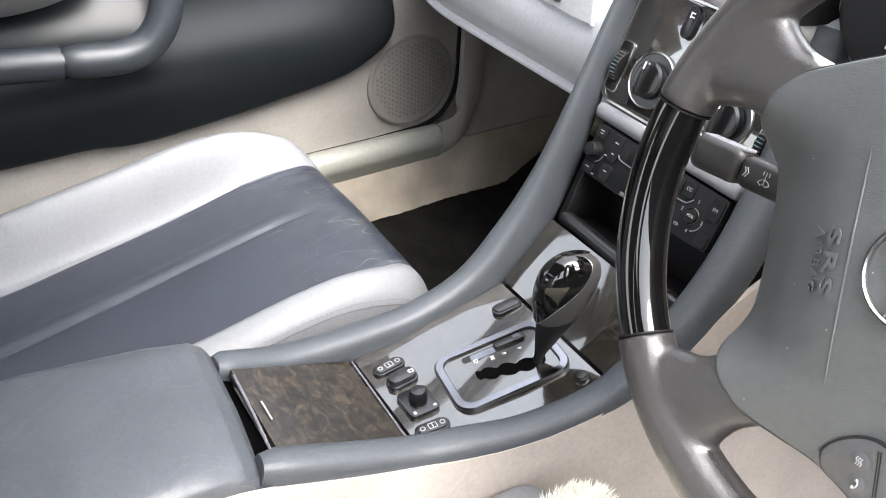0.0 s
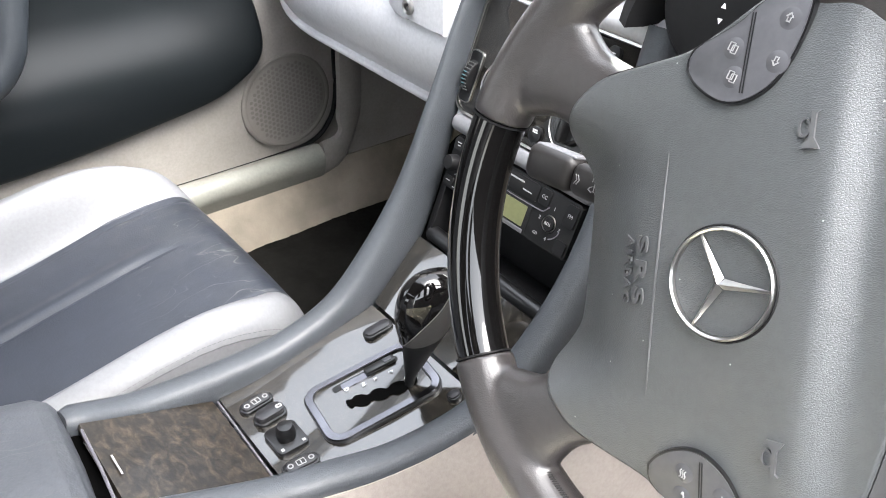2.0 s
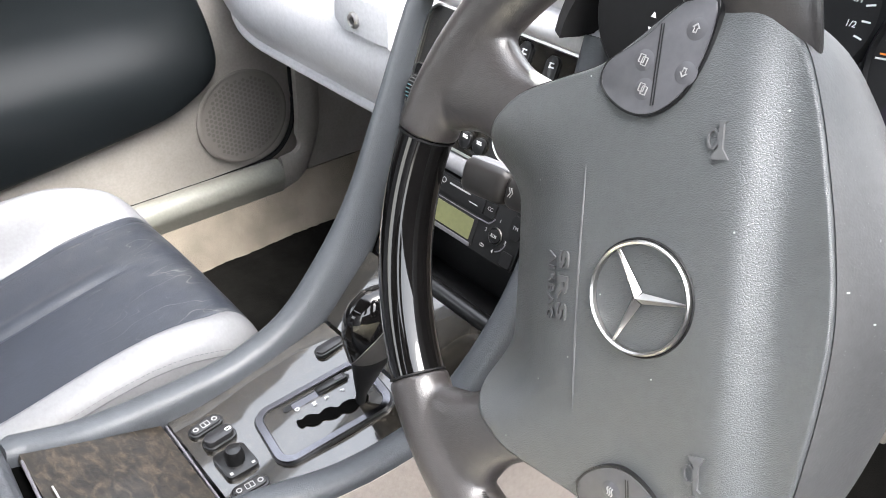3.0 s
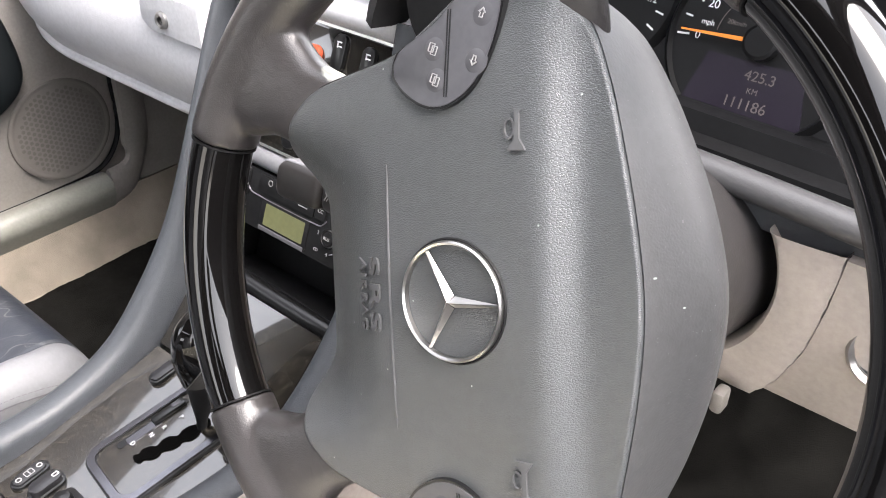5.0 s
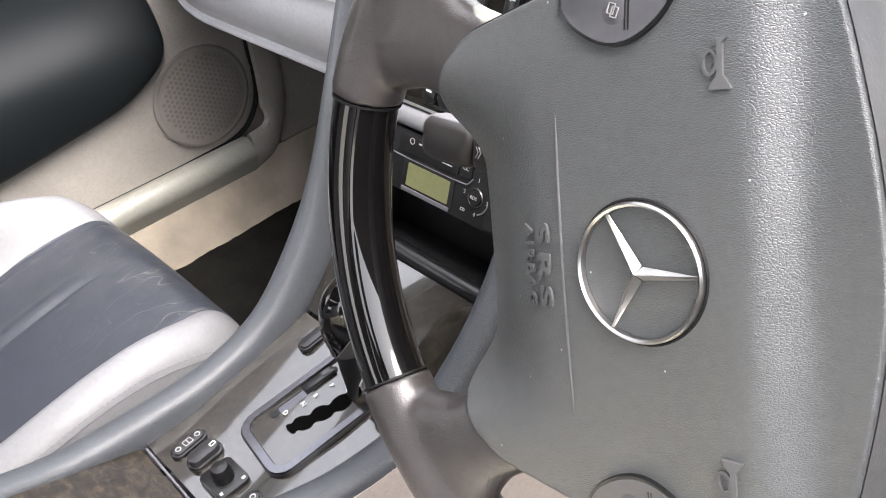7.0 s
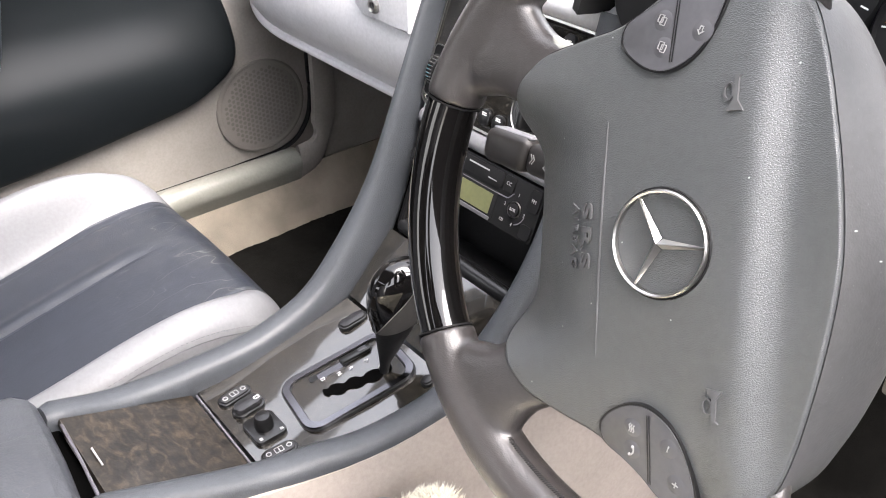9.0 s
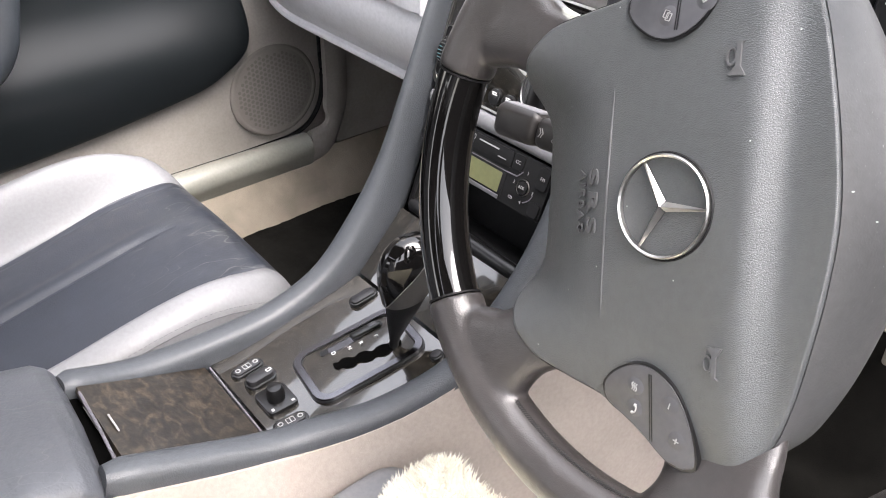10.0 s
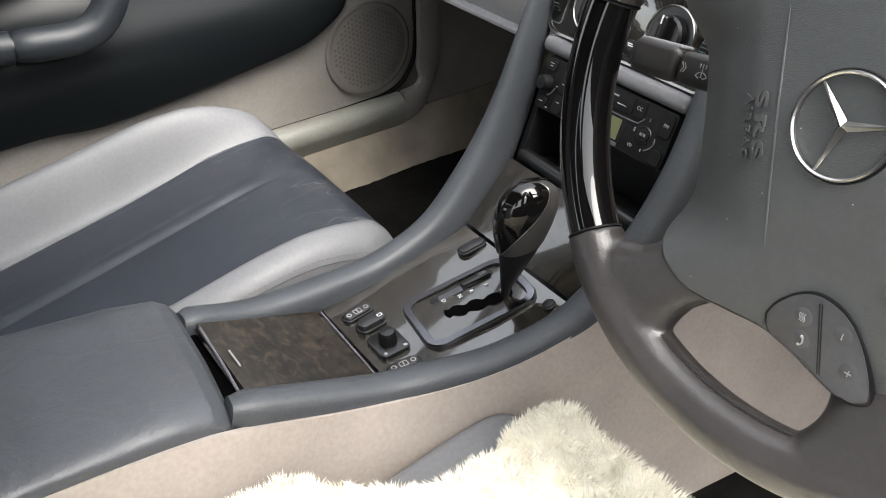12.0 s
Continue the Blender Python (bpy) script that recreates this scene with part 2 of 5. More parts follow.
def wrinkles(m, scale, strength, depth, squeeze=(1.0, 1.0, 1.0)):
    """Soft larger folds added under the fine grain."""
    n, l = m.node_tree.nodes, m.node_tree.links
    p = n["Principled BSDF"]
    co, mp, t, b = n.new("ShaderNodeTexCoord"), n.new("ShaderNodeVectorMath"), n.new("ShaderNodeTexNoise"), n.new("ShaderNodeBump")
    mp.operation = 'MULTIPLY'
    mp.inputs[1].default_value = squeeze
    l.new(co.outputs["Object"], mp.inputs[0])
    l.new(mp.outputs[0], t.inputs["Vector"])
    t.inputs["Scale"].default_value, t.inputs["Detail"].default_value, t.inputs["Distortion"].default_value = scale, 3.0, 0.6
    b.inputs["Strength"].default_value, b.inputs["Distance"].default_value = strength, depth
    l.new(t.outputs[0], b.inputs["Height"])
    if p.inputs["Normal"].links:
        l.new(p.inputs["Normal"].links[0].from_socket, b.inputs["Normal"])
    l.new(b.outputs[0], p.inputs["Normal"])


def lint(m, scale, share, radius, colour):
    """Sparse pale specks of dust lying on the surface."""
    n, l = m.node_tree.nodes, m.node_tree.links
    p = n["Principled BSDF"]
    co, v, dot, pick, both, mx = n.new("ShaderNodeTexCoord"), n.new("ShaderNodeTexVoronoi"), n.new("ShaderNodeMapRange"), n.new("ShaderNodeMath"), n.new("ShaderNodeMath"), n.new("ShaderNodeMix")
    v.voronoi_dimensions = '2D'
    v.inputs["Scale"].default_value = scale
    l.new(co.outputs["Object"], v.inputs["Vector"])
    dot.inputs[1].default_value, dot.inputs[2].default_value = radius * scale * 1.3, radius * scale * 0.7
    l.new(v.outputs["Distance"], dot.inputs[0])
    sep = n.new("ShaderNodeSeparateColor")
    l.new(v.outputs["Color"], sep.inputs[0])
    pick.operation, both.operation = 'LESS_THAN', 'MULTIPLY'
    pick.inputs[1].default_value = share
    l.new(sep.outputs[0], pick.inputs[0])
    l.new(dot.outputs[0], both.inputs[0])
    l.new(pick.outputs[0], both.inputs[1])
    mx.data_type = 'RGBA'
    l.new(both.outputs[0], mx.inputs[0])
    l.new(p.inputs["Base Color"].links[0].from_socket, mx.inputs[6])
    mx.inputs[7].default_value = (*colour, 1)
    l.new(mx.outputs[2], p.inputs["Base Color"])


wrinkles(WHEEL_LEATHER, 50, 0.5, 0.002)
wrinkles(ARM, 18, 0.75, 0.004)
wrinkles(SEAT_DARK, 22, 0.35, 0.002, (1.0, 0.4, 1.0))
wrinkles(SEAT_LIGHT, 12, 0.12, 0.003)
wrinkles(GLOSSWOOD, 26, 0.10, 0.001)
lint(PAD, 55, 0.12, 0.0004, (0.4, 0.43, 0.4))
lint(HOUSING, 70, 0.14, 0.0004, (0.4, 0.43, 0.4))

# ---- builders ----
WORLD = {}


def thing(name, label, category, at=(0, 0, 0), m=None, group="", kind=""):
    ob = new(name)
    ob.empty_display_size = 0.05
    WORLD[ob] = m if m is not None else Matrix.Translation(at)
    ob.matrix_basis = WORLD[ob]
    return tagged(ob, label, category, group, kind)


def finish(bm, name, mat, smooth=35):
    me = bpy.data.meshes.new(name)
    bmesh.ops.recalc_face_normals(bm, faces=bm.faces[:])
    bm.to_mesh(me)
    bm.free()
    me.materials.append(mat)
    if smooth:
        me.shade_smooth()
        me.set_sharp_from_angle(angle=radians(smooth))
    return me


def part(name, bm, mat, parent, label="", local=False, smooth=35):
    """One mesh under a thing or part; world coordinates unless local."""
    w = WORLD[parent]
    if not local:
        bm.transform(w.inverted())
    ob = new(name, finish(bm, name, mat, smooth))
    ob.parent = parent
    WORLD[ob] = w
    if label:
        ob["label"] = label
    return ob


def solo(name, bm, mat, label, category, kind="", smooth=35):
    """A thing of one mesh."""
    ob = new(name, finish(bm, name, mat, smooth))
    WORLD[ob] = Matrix.Identity(4)
    return tagged(ob, label, category, "", kind)


def lerp(a, b, t):
    return a + (b - a) * t


def curve(table, x):
    """Smooth interpolation in a small table of (x, value)."""
    if x <= table[0][0]:
        return table[0][1]
    for (x0, a), (x1, b) in zip(table, table[1:]):
        if x <= x1:
            t = (x - x0) / (x1 - x0)
            return lerp(a, b, t)
    return table[-1][1]


def soft_curve(table, x):
    """As curve(), with no kinks at the table's rows."""
    return sum(curve(table, x + d) * w for d, w in ((-0.05, 0.15), (-0.025, 0.2), (0.0, 0.3), (0.025, 0.2), (0.05, 0.15)))


def spline(points, n):
    """Catmull-Rom through the points, n samples a span."""
    p = [Vector(q) for q in points]
    p = [2 * p[0] - p[1]] + p + [2 * p[-1] - p[-2]]
    out = []
    for i in range(1, len(p) - 2):
        for k in range(n):
            t = k / n
            a, b, c, d = p[i - 1], p[i], p[i + 1], p[i + 2]
            out.append(0.5 * (2 * b + (c - a) * t + (2 * a - 5 * b + 4 * c - d) * t * t + (3 * b - a - 3 * c + d) * t ** 3))
    out.append(p[-2])
    return out


def loft(rings, cap=True, ring_closed=True, closed=False):
    bm = bmesh.new()
    vs = [[bm.verts.new(v) for v in r] for r in rings]
    m = len(rings[0])
    pairs = list(zip(vs, vs[1:])) + ([(vs[-1], vs[0])] if closed else [])
    for a, b in pairs:
        for i in range(m if ring_closed else m - 1):
            j = (i + 1) % m
            bm.faces.new((a[i], a[j], b[j], b[i]))
    if cap and ring_closed and not closed:
        bm.faces.new(vs[0][::-1])
        bm.faces.new(vs[-1])
    return bm


def grid(fn, nu, nv):
    return loft([[fn(i / nu, j / nv) for j in range(nv + 1)] for i in range(nu + 1)], cap=False, ring_closed=False)


def thicken(bm, d, out=(0, 0, 1)):
    """Give an open sheet thickness d behind the side that faces out."""
    bmesh.ops.recalc_face_normals(bm, faces=bm.faces[:])
    if sum((f.normal * f.calc_area() for f in bm.faces), Vector()).dot(Vector(out)) < 0:
        bmesh.ops.reverse_faces(bm, faces=bm.faces[:])
    bm.normal_update()
    front = bm.faces[:]
    rim_edges = [e for e in bm.edges if e.is_boundary]
    back = {v: bm.verts.new(v.co - v.normal * d) for v in bm.verts[:]}
    for e in rim_edges:
        u, v = e.verts
        bm.faces.new((u, v, back[v], back[u]))
    for f in front:
        bm.faces.new([back[v] for v in reversed(f.verts)])
    return bm


def rbox(size, at=(0, 0, 0), bevel=0.003, seg=2, m=None):
    bm = bmesh.new()
    bmesh.ops.create_cube(bm, size=1.0)
    bmesh.ops.scale(bm, vec=size, verts=bm.verts[:])
    if bevel:
        bmesh.ops.bevel(bm, geom=bm.edges[:], offset=min(bevel, min(size) * 0.49), segments=seg, profile=0.5, affect='EDGES')
    bmesh.ops.translate(bm, vec=at, verts=bm.verts[:])
    if m is not None:
        bm.transform(m)
    return bm


def prism(outline, z0, z1, bevel=0.0, m=None, seg=2):
    """A flat outline raised from z0 to z1, its upper rim rounded."""
    bm = bmesh.new()
    lo = [bm.verts.new((x, y, z0)) for x, y in outline]
    hi = [bm.verts.new((x, y, z1)) for x, y in outline]
    n = len(outline)
    bm.faces.new(lo[::-1])
    top = bm.faces.new(hi)
    for i in range(n):
        j = (i + 1) % n
        bm.faces.new((lo[i], lo[j], hi[j], hi[i]))
    if bevel:
        bmesh.ops.bevel(bm, geom=list(top.edges), offset=bevel, segments=seg, profile=0.5, affect='EDGES')
    if m is not None:
        bm.transform(m)
    return bm


def lathe(profile, n=32, m=None, cap=True):
    rings = [[(r * math.cos(2 * math.pi * k / n), r * math.sin(2 * math.pi * k / n), z) for k in range(n)] for r, z in profile]
    bm = loft(rings, cap)
    if m is not None:
        bm.transform(m)
    return bm


def tube(path, radius, n=8, closed=False, flat=1.0):
    p = [Vector(q) for q in path]
    rings = []
    for i, q in enumerate(p):
        t = (p[(i + 1) % len(p)] - p[i - 1]) if closed or 0 < i < len(p) - 1 else (p[1] - p[0] if i == 0 else p[-1] - p[-2])
        t.normalize()
        s = t.cross(Vector((0, 0, 1)))
        s = s.normalized() if s.length > 1e-4 else Vector((1, 0, 0))
        u = s.cross(t)
        r = radius[i] if isinstance(radius, (list, tuple)) else radius
        rings.append([q + r * (math.cos(2 * math.pi * k / n) * s + flat * math.sin(2 * math.pi * k / n) * u) for k in range(n)])
    return loft(rings, True, True, closed)


def oval(w, h, n=24, power=2.0):
    out = []
    for k in range(n):
        a = 2 * math.pi * k / n
        c, s = math.cos(a), math.sin(a)
        out.append((w / 2 * math.copysign(abs(c) ** (2 / power), c), h / 2 * math.copysign(abs(s) ** (2 / power), s)))
    return out


def rrect(w, h, r, n=5):
    out = []
    for cx, cy, a0 in ((w / 2 - r, h / 2 - r, 0), (-w / 2 + r, h / 2 - r, 90), (-w / 2 + r, -h / 2 + r, 180), (w / 2 - r, -h / 2 + r, 270)):
        for k in range(n + 1):
            a = radians(a0 + 90 * k / n)
            out.append((cx + r * math.cos(a), cy + r * math.sin(a)))
    return out


def frame_ring(outer, inner, z0, z1, m=None):
    """A flat ring between two outlines with as many points."""
    rings = [[(x, y, z0) for x, y in outer], [(x, y, z1) for x, y in outer], [(x, y, z1) for x, y in inner], [(x, y, z0) for x, y in inner]]
    bm = loft(rings, cap=False, closed=True)
    if m is not None:
        bm.transform(m)
    return bm


def lettering(body, size, depth, m, spread=1.0, bold=0.0):
    """Raised writing in the built-in font."""
    c = bpy.data.curves.new("writing", 'FONT')
    c.body, c.size, c.extrude, c.align_x, c.align_y = body, size, depth, 'CENTER', 'CENTER'
    c.space_character, c.offset = spread, bold
    o = bpy.data.objects.new("writing", c)
    me = bpy.data.meshes.new_from_object(o)
    bm = bmesh.new()
    bm.from_mesh(me)
    bpy.data.objects.remove(o)
    bpy.data.meshes.remove(me)
    bm.transform(m)
    return bm


def merge(*bms):
    out = bms[0]
    for b in bms[1:]:
        me = bpy.data.meshes.new("tmp")
        b.to_mesh(me)
        b.free()
        out.from_mesh(me)
        bpy.data.meshes.remove(me)
    return out


# ---- the place: ground, floor, tunnel, far side of the car ----
ground = solo("ground", grid(lambda a, b: (lerp(-60, 60, a), lerp(-60, 60, b), -0.25), 4, 4), ASPHALT, "grey asphalt ground under the car", "ground", "structure")
floor = solo("floor", rbox((1.5, 2.6, 0.04), (0, -0.3, 0.06), 0.0), CARPET, "beige carpeted car floor", "floor", "structure")

# carpet rising from the floor to the sill and up the front of the footwell
solo("footwell_carpet", thicken(grid(lambda a, b: (lerp(-0.672, -0.60, min(1, b * 1.0)) if b < 0.6 else lerp(-0.629, -0.55, (b - 0.6) / 0.4), lerp(-0.6, 0.8, a), lerp(0.225, 0.125, b / 0.6) if b < 0.6 else lerp(0.125, 0.1, (b - 0.6) / 0.4)), 20, 12), 0.01, (1, 0, 1)), CARPET, "beige carpet along the door sill", "carpet", "structure")
solo("bulkhead", thicken(grid(lambda a, b: (lerp(-0.75, 0.75, a), lerp(0.62, 0.95, b), lerp(0.08, 0.6, b ** 0.8)), 10, 10), 0.03, (0, -1, 1)), CARPET, "beige carpeted footwell front", "carpet", "structure")
solo("wall_front", rbox((1.6, 0.04, 1.0), (0, 0.98, 0.3), 0.0), BLACK_SOFT, "dark bulkhead behind the dashboard", "wall", "structure")


def floor_mat(name, x0, x1, y0, y1, label):
    def fn(a, b):
        x, y = lerp(x0, x1, a), lerp(y0, y1, b)
        up = max(0, y - 0.5) * 0.55
        x += (1 - a) ** 8 * (0.003 * noise.noise(Vector((y * 30, 4.1, 0))) + 0.003 * noise.noise(Vector((y * 90, 1.7, 0))))
        return (x, y, 0.132 + up + 0.003 * noise.noise(Vector((x * 9, y * 9, 0))))
    return solo(name, thicken(grid(fn, 24, 120), 0.012), MAT_BLACK, label, "floor mat")


floor_mat("floor_mat", -0.624, -0.10, -0.1, 0.66, "black carpet mat in the passenger footwell")
floor_mat("floor_mat", 0.15, 0.75, -0.1, 0.90, "black carpet mat in the driver footwell")

# transmission tunnel side, beige, under the console
def tunnel_side(a, b):
    y = lerp(-0.75, 0.7, a)
    top = soft_curve([(-0.75, 0.475), (-0.41, 0.453), (-0.31, 0.443), (-0.25, 0.431), (-0.2, 0.412), (-0.1, 0.388), (0.0, 0.390), (0.1, 0.428), (0.16, 0.49), (0.3, 0.57), (0.7, 0.6)], y)
    xt = soft_curve([(-0.75, 0.092), (-0.25, 0.101), (-0.13, 0.113), (-0.075, 0.124), (-0.015, 0.139), (0.05, 0.154), (0.1, 0.162), (0.2, 0.171), (0.3, 0.185), (0.7, 0.2)], y)
    x = xt - 0.004 + 0.03 * math.sin(b * math.pi / 2) + 0.012 * b
    return (x, y, lerp(top, 0.075, b))


solo("tunnel_trim", thicken(grid(tunnel_side, 120, 14), 0.006, (1, 0, 0)), BEIGE, "beige padded side of the centre console", "trim", "structure")
solo("tunnel_core", rbox((0.16, 1.4, 0.24), (-0.005, -0.05, 0.2), 0.02), DASH_DARK, "dark grey side of the centre console", "console", "structure")

# windscreen frame and rear shelf; unseen roof and outside walls added to block sky
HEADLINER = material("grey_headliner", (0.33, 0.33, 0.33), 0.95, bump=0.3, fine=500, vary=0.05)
SKY_BLOCK = material("dark_sky_blocker", (0.035, 0.03, 0.028), 0.9, bump=0.4, fine=60, vary=0.15)


def pillar(name, points, r):
    for sx in (-1, 1):
        solo(name, tube(spline([(sx * x, y, z) for x, y, z in points], 5), r, 10), DASH_DARK, "dark grey windscreen pillar", "pillar", "structure")


pillar("pillar", [(0.76, 0.98, 0.74), (0.715, 0.75, 0.94), (0.655, 0.42, 1.12), (0.62, 0.15, 1.205), (0.60, -0.22, 1.232)], 0.028)
solo("windscreen_header", tube([(-0.60, -0.22, 1.232), (0, -0.19, 1.272), (0.60, -0.22, 1.232)], 0.028, 10), HEADLINER, "grey windscreen header", "trim", "structure")
# roof added out of view, black to keep sky out of the reflections
ADDED_ROOF = material("black_roof_blocker", (0.014, 0.014, 0.015), 0.95, bump=0.3, fine=500, vary=0.1)
solo("ceiling", thicken(grid(lambda a, b: (lerp(-0.60, 0.60, a), lerp(-1.05, -0.24, b), 1.232 + 0.05 * math.sin(math.pi * a) - 0.03 * (1 - b) ** 2), 16, 10), 0.03), ADDED_ROOF, "unseen dark roof added to block overhead sky", "ceiling", "structure")
solo("rear_roof_blocker", thicken(grid(lambda a, b: (lerp(-0.60, 0.60, a), lerp(-1.05, -1.40, b), lerp(1.16, 0.98, b)), 8, 4), 0.03), ADDED_ROOF, "unseen dark rear roof edge added to block sky", "trim", "structure")
for sx in (-1, 1):
    solo("side_roof_blocker", tube([(sx * 0.60, -0.22, 1.232), (sx * 0.61, -1.05, 1.16), (sx * 0.66, -1.45, 0.75)], 0.03, 10), ADDED_ROOF, "unseen dark roof rail added to block sky", "trim", "structure")
# unseen panels added to darken what the airbag cover reflects
for sx in (-1, 1):
    solo("rear_sky_block", thicken(grid(lambda a, b: (sx * lerp(0.73, 0.62, b), lerp(lerp(-1.08, -1.62, a), lerp(-0.98, -1.36, a), b), lerp(0.70, lerp(1.165, 1.02, a), b)), 6, 8), 0.03, (-sx, 0, 0)), ADDED_ROOF, "unseen dark panel added to block sky at the rear sides", "pillar", "structure")
# unseen blocks added to cut the sky reflection on the lower console panel
for sx in (-1, 1):
    solo("side_sky_block", prism([(sx * x, y) for x, y in ((0.625, -0.50), (0.665, -0.50), (0.67, -0.64), (0.625, -0.64))], 0.905, 1.19, 0.01), ADDED_ROOF, "unseen dark block added to cut sky behind the door", "pillar", "structure")
solo("rear_shelf", rbox((1.5, 0.5, 0.06), (0, -1.74, 0.72), 0.02), DASH_DARK, "dark grey rear shelf", "shelf", "structure")
# added walls, out of view: they darken reflections and limit side light
solo("sky_block_left", rbox((0.3, 4.0, 3.40), (-2.75, 0.1, 1.45), 0.0), SKY_BLOCK, "unseen dark wall added to block sky from the left", "wall", "structure")
solo("sky_block_right", rbox((0.3, 6.7, 1.9), (2.6, 0.15, 0.70), 0.0), SKY_BLOCK, "unseen dark wall added to block light from the right", "wall", "structure")

# ---- passenger door ----
PANEL_EDGE = [(-0.9, 0.35), (-0.35, 0.355), (-0.233, 0.357), (-0.15, 0.349), (-0.013, 0.362), (0.09, 0.377), (0.189, 0.395), (0.24, 0.418), (0.276, 0.447), (0.29, 0.49), (0.285, 0.56), (0.25, 0.66)]
door = thing("door_1", "closed beige and dark slate passenger door with a speaker", "door", (-0.75, 0, 0.25), kind="structure")


def lining_x(z):
    h = (z - 0.255) / 0.545
    return -0.712 + 0.012 * math.sin(math.pi * min(1, max(0, h) * 1.15)) - 0.08 * max(0, h - 0.4)


def door_lining(a, b):
    """Beige panel with a rounded lower front corner that follows the speaker."""
    z = lerp(0.249, 0.80, b)
    low = max(0.0, 0.09 - (z - 0.249))
    front = 0.425 - 0.09 + math.sqrt(max(0.0, 0.0081 - low * low))
    y = lerp(-0.95, front, a)
    return (lining_x(z), y, z)


part("lower_panel", thicken(grid(door_lining, 40, 60), 0.05, (1, 0, 0)), DOOR_BEIGE, door, "beige door lining")
part("door_seal", tube(spline([(-0.714, 0.432, 0.80), (-0.706, 0.431, 0.6), (-0.703, 0.430, 0.42), (-0.703, 0.429, 0.335), (-0.705, 0.412, 0.285), (-0.708, 0.375, 0.255), (-0.712, 0.30, 0.246), (-0.714, 0.0, 0.243), (-0.714, -0.9, 0.243)], 6), 0.0045, 8), BLACK_SOFT, door, "black rubber door seal")


def dark_panel():
    """Pillowed inset: leans out towards its middle, back above it, rounded along its edge."""
    edge = spline([(y, z, 0) for y, z in PANEL_EDGE], 6)
    out = [(p.x, p.y) for p in edge] + [(0.2, 0.72), (-0.1, 0.72), (-0.4, 0.72), (-0.7, 0.72), (-0.95, 0.72), (-0.95, 0.6), (-0.95, 0.45)]
    cy, cz = -0.25, 0.52

    def bulge(y, z):
        def soft(a, w):
            return w * math.log(1 + math.exp(min(40, (z - a) / w)))
        return -0.664 + 0.20 * (z - 0.455) - 0.85 * soft(0.462, 0.018) + 0.66 * soft(0.545, 0.03)
    rings = [[(-0.76, y, z) for y, z in out]]
    for s, d in ((1.0, 0.010), (0.997, 0.0055), (0.99, 0.002), (0.98, 0.0005)) + tuple((s, 0.0) for s in np.linspace(0.95, 0.03, 24)):
        ring = []
        for y, z in out:
            v, w = cy + (y - cy) * s, cz + (z - cz) * s
            ring.append((max(-0.74, lining_x(w) + (0.007 if s < 0.99 else -0.03), bulge(v, w) - d), v, w))
        rings.append(ring)
    return loft(rings)


inset = part("inset_panel", dark_panel(), DOOR_DARK, door, "dark slate leather door inset")
SPK = Matrix.Translation((-0.7025, 0.33, 0.351)) @ pose(0, 0, 0, 0, 90, 0)
speaker = part("speaker_grille", lathe([(0.0, 0.004), (0.03, 0.0039), (0.055, 0.0034), (0.07, 0.0026), (0.076, 0.0018), (0.078, 0.0020), (0.080, 0.0028), (0.083, 0.0026), (0.086, 0.0008), (0.087, -0.006)], 64, SPK, cap=False), SPEAKER, door, "round beige speaker grille")
# flat discs on the grille, their darker beige stands for shade in holes
holes = bmesh.new()
for i in range(-9, 10):
    for j in range(-10, 11):
        hx_, hy_ = (i + 0.5 * (j % 2)) * 0.0088, j * 0.0076
        if math.hypot(hx_, hy_) < 0.07:
            bmesh.ops.create_circle(holes, cap_ends=True, segments=6, radius=0.0034, matrix=SPK @ Matrix.Translation((hx_, hy_, 0.0043 - 0.28 * (hx_ ** 2 + hy_ ** 2))))
part("grille_hole_shade", holes, HOLE_SHADE, speaker, "rows of darker discs for the shade in small holes")
part("grab_handle", tube(spline([(-0.648, -0.241, 0.513), (-0.646, -0.2, 0.510), (-0.645, -0.16, 0.509), (-0.647, -0.125, 0.521), (-0.651, -0.100, 0.550), (-0.658, -0.085, 0.592), (-0.672, -0.062, 0.67), (-0.69, -0.04, 0.76)], 6), [0.019, 0.0215, 0.0225] + [0.0235] * 40, 20), DOOR_GREY, door, "curved slate grey grab handle")
part("armrest", tube(spline([(-0.668, -0.95, 0.532), (-0.664, -0.6, 0.531), (-0.657, -0.4, 0.526), (-0.650, -0.3, 0.519), (-0.648, -0.2445, 0.514)], 6), 0.0225, 20), DOOR_GREY, door, "slate grey padded door armrest")
part("armrest_joint", tube([(-0.648, -0.2455, 0.514), (-0.648, -0.240, 0.513)], 0.0175, 20), BLACK, door, "dark joint before the handle")
part("armrest_shelf", thicken(grid(lambda a, b: (lerp(-0.655, -0.715, b), lerp(-0.95, -0.10, a), lerp(0.535, 0.585, b ** 1.6) - 0.03 * max(0, a - 0.6) * (1 - b)), 24, 10), 0.01, (1, 0, 1)), DOOR_DARK, door, "dark shelf above the armrest")
part("upper_trim", rbox((0.03, 0.9, 0.03), (-0.70, -0.5, 0.735), 0.012, 3), DOOR_GREY, door, "padded upper edge of the door")
part("door_pocket", lathe([(0.0, 0.012), (0.05, 0.010), (0.075, 0.0), (0.078, -0.01)], 40, Matrix.Translation((-0.672, -0.31, 0.63)) @ pose(0, 0, 0, 0, 90, 0) @ Matrix.Diagonal((0.7, 1.9, 1, 1)), cap=False), SEAT_DARK_TRIM, door, "dark oval pocket")
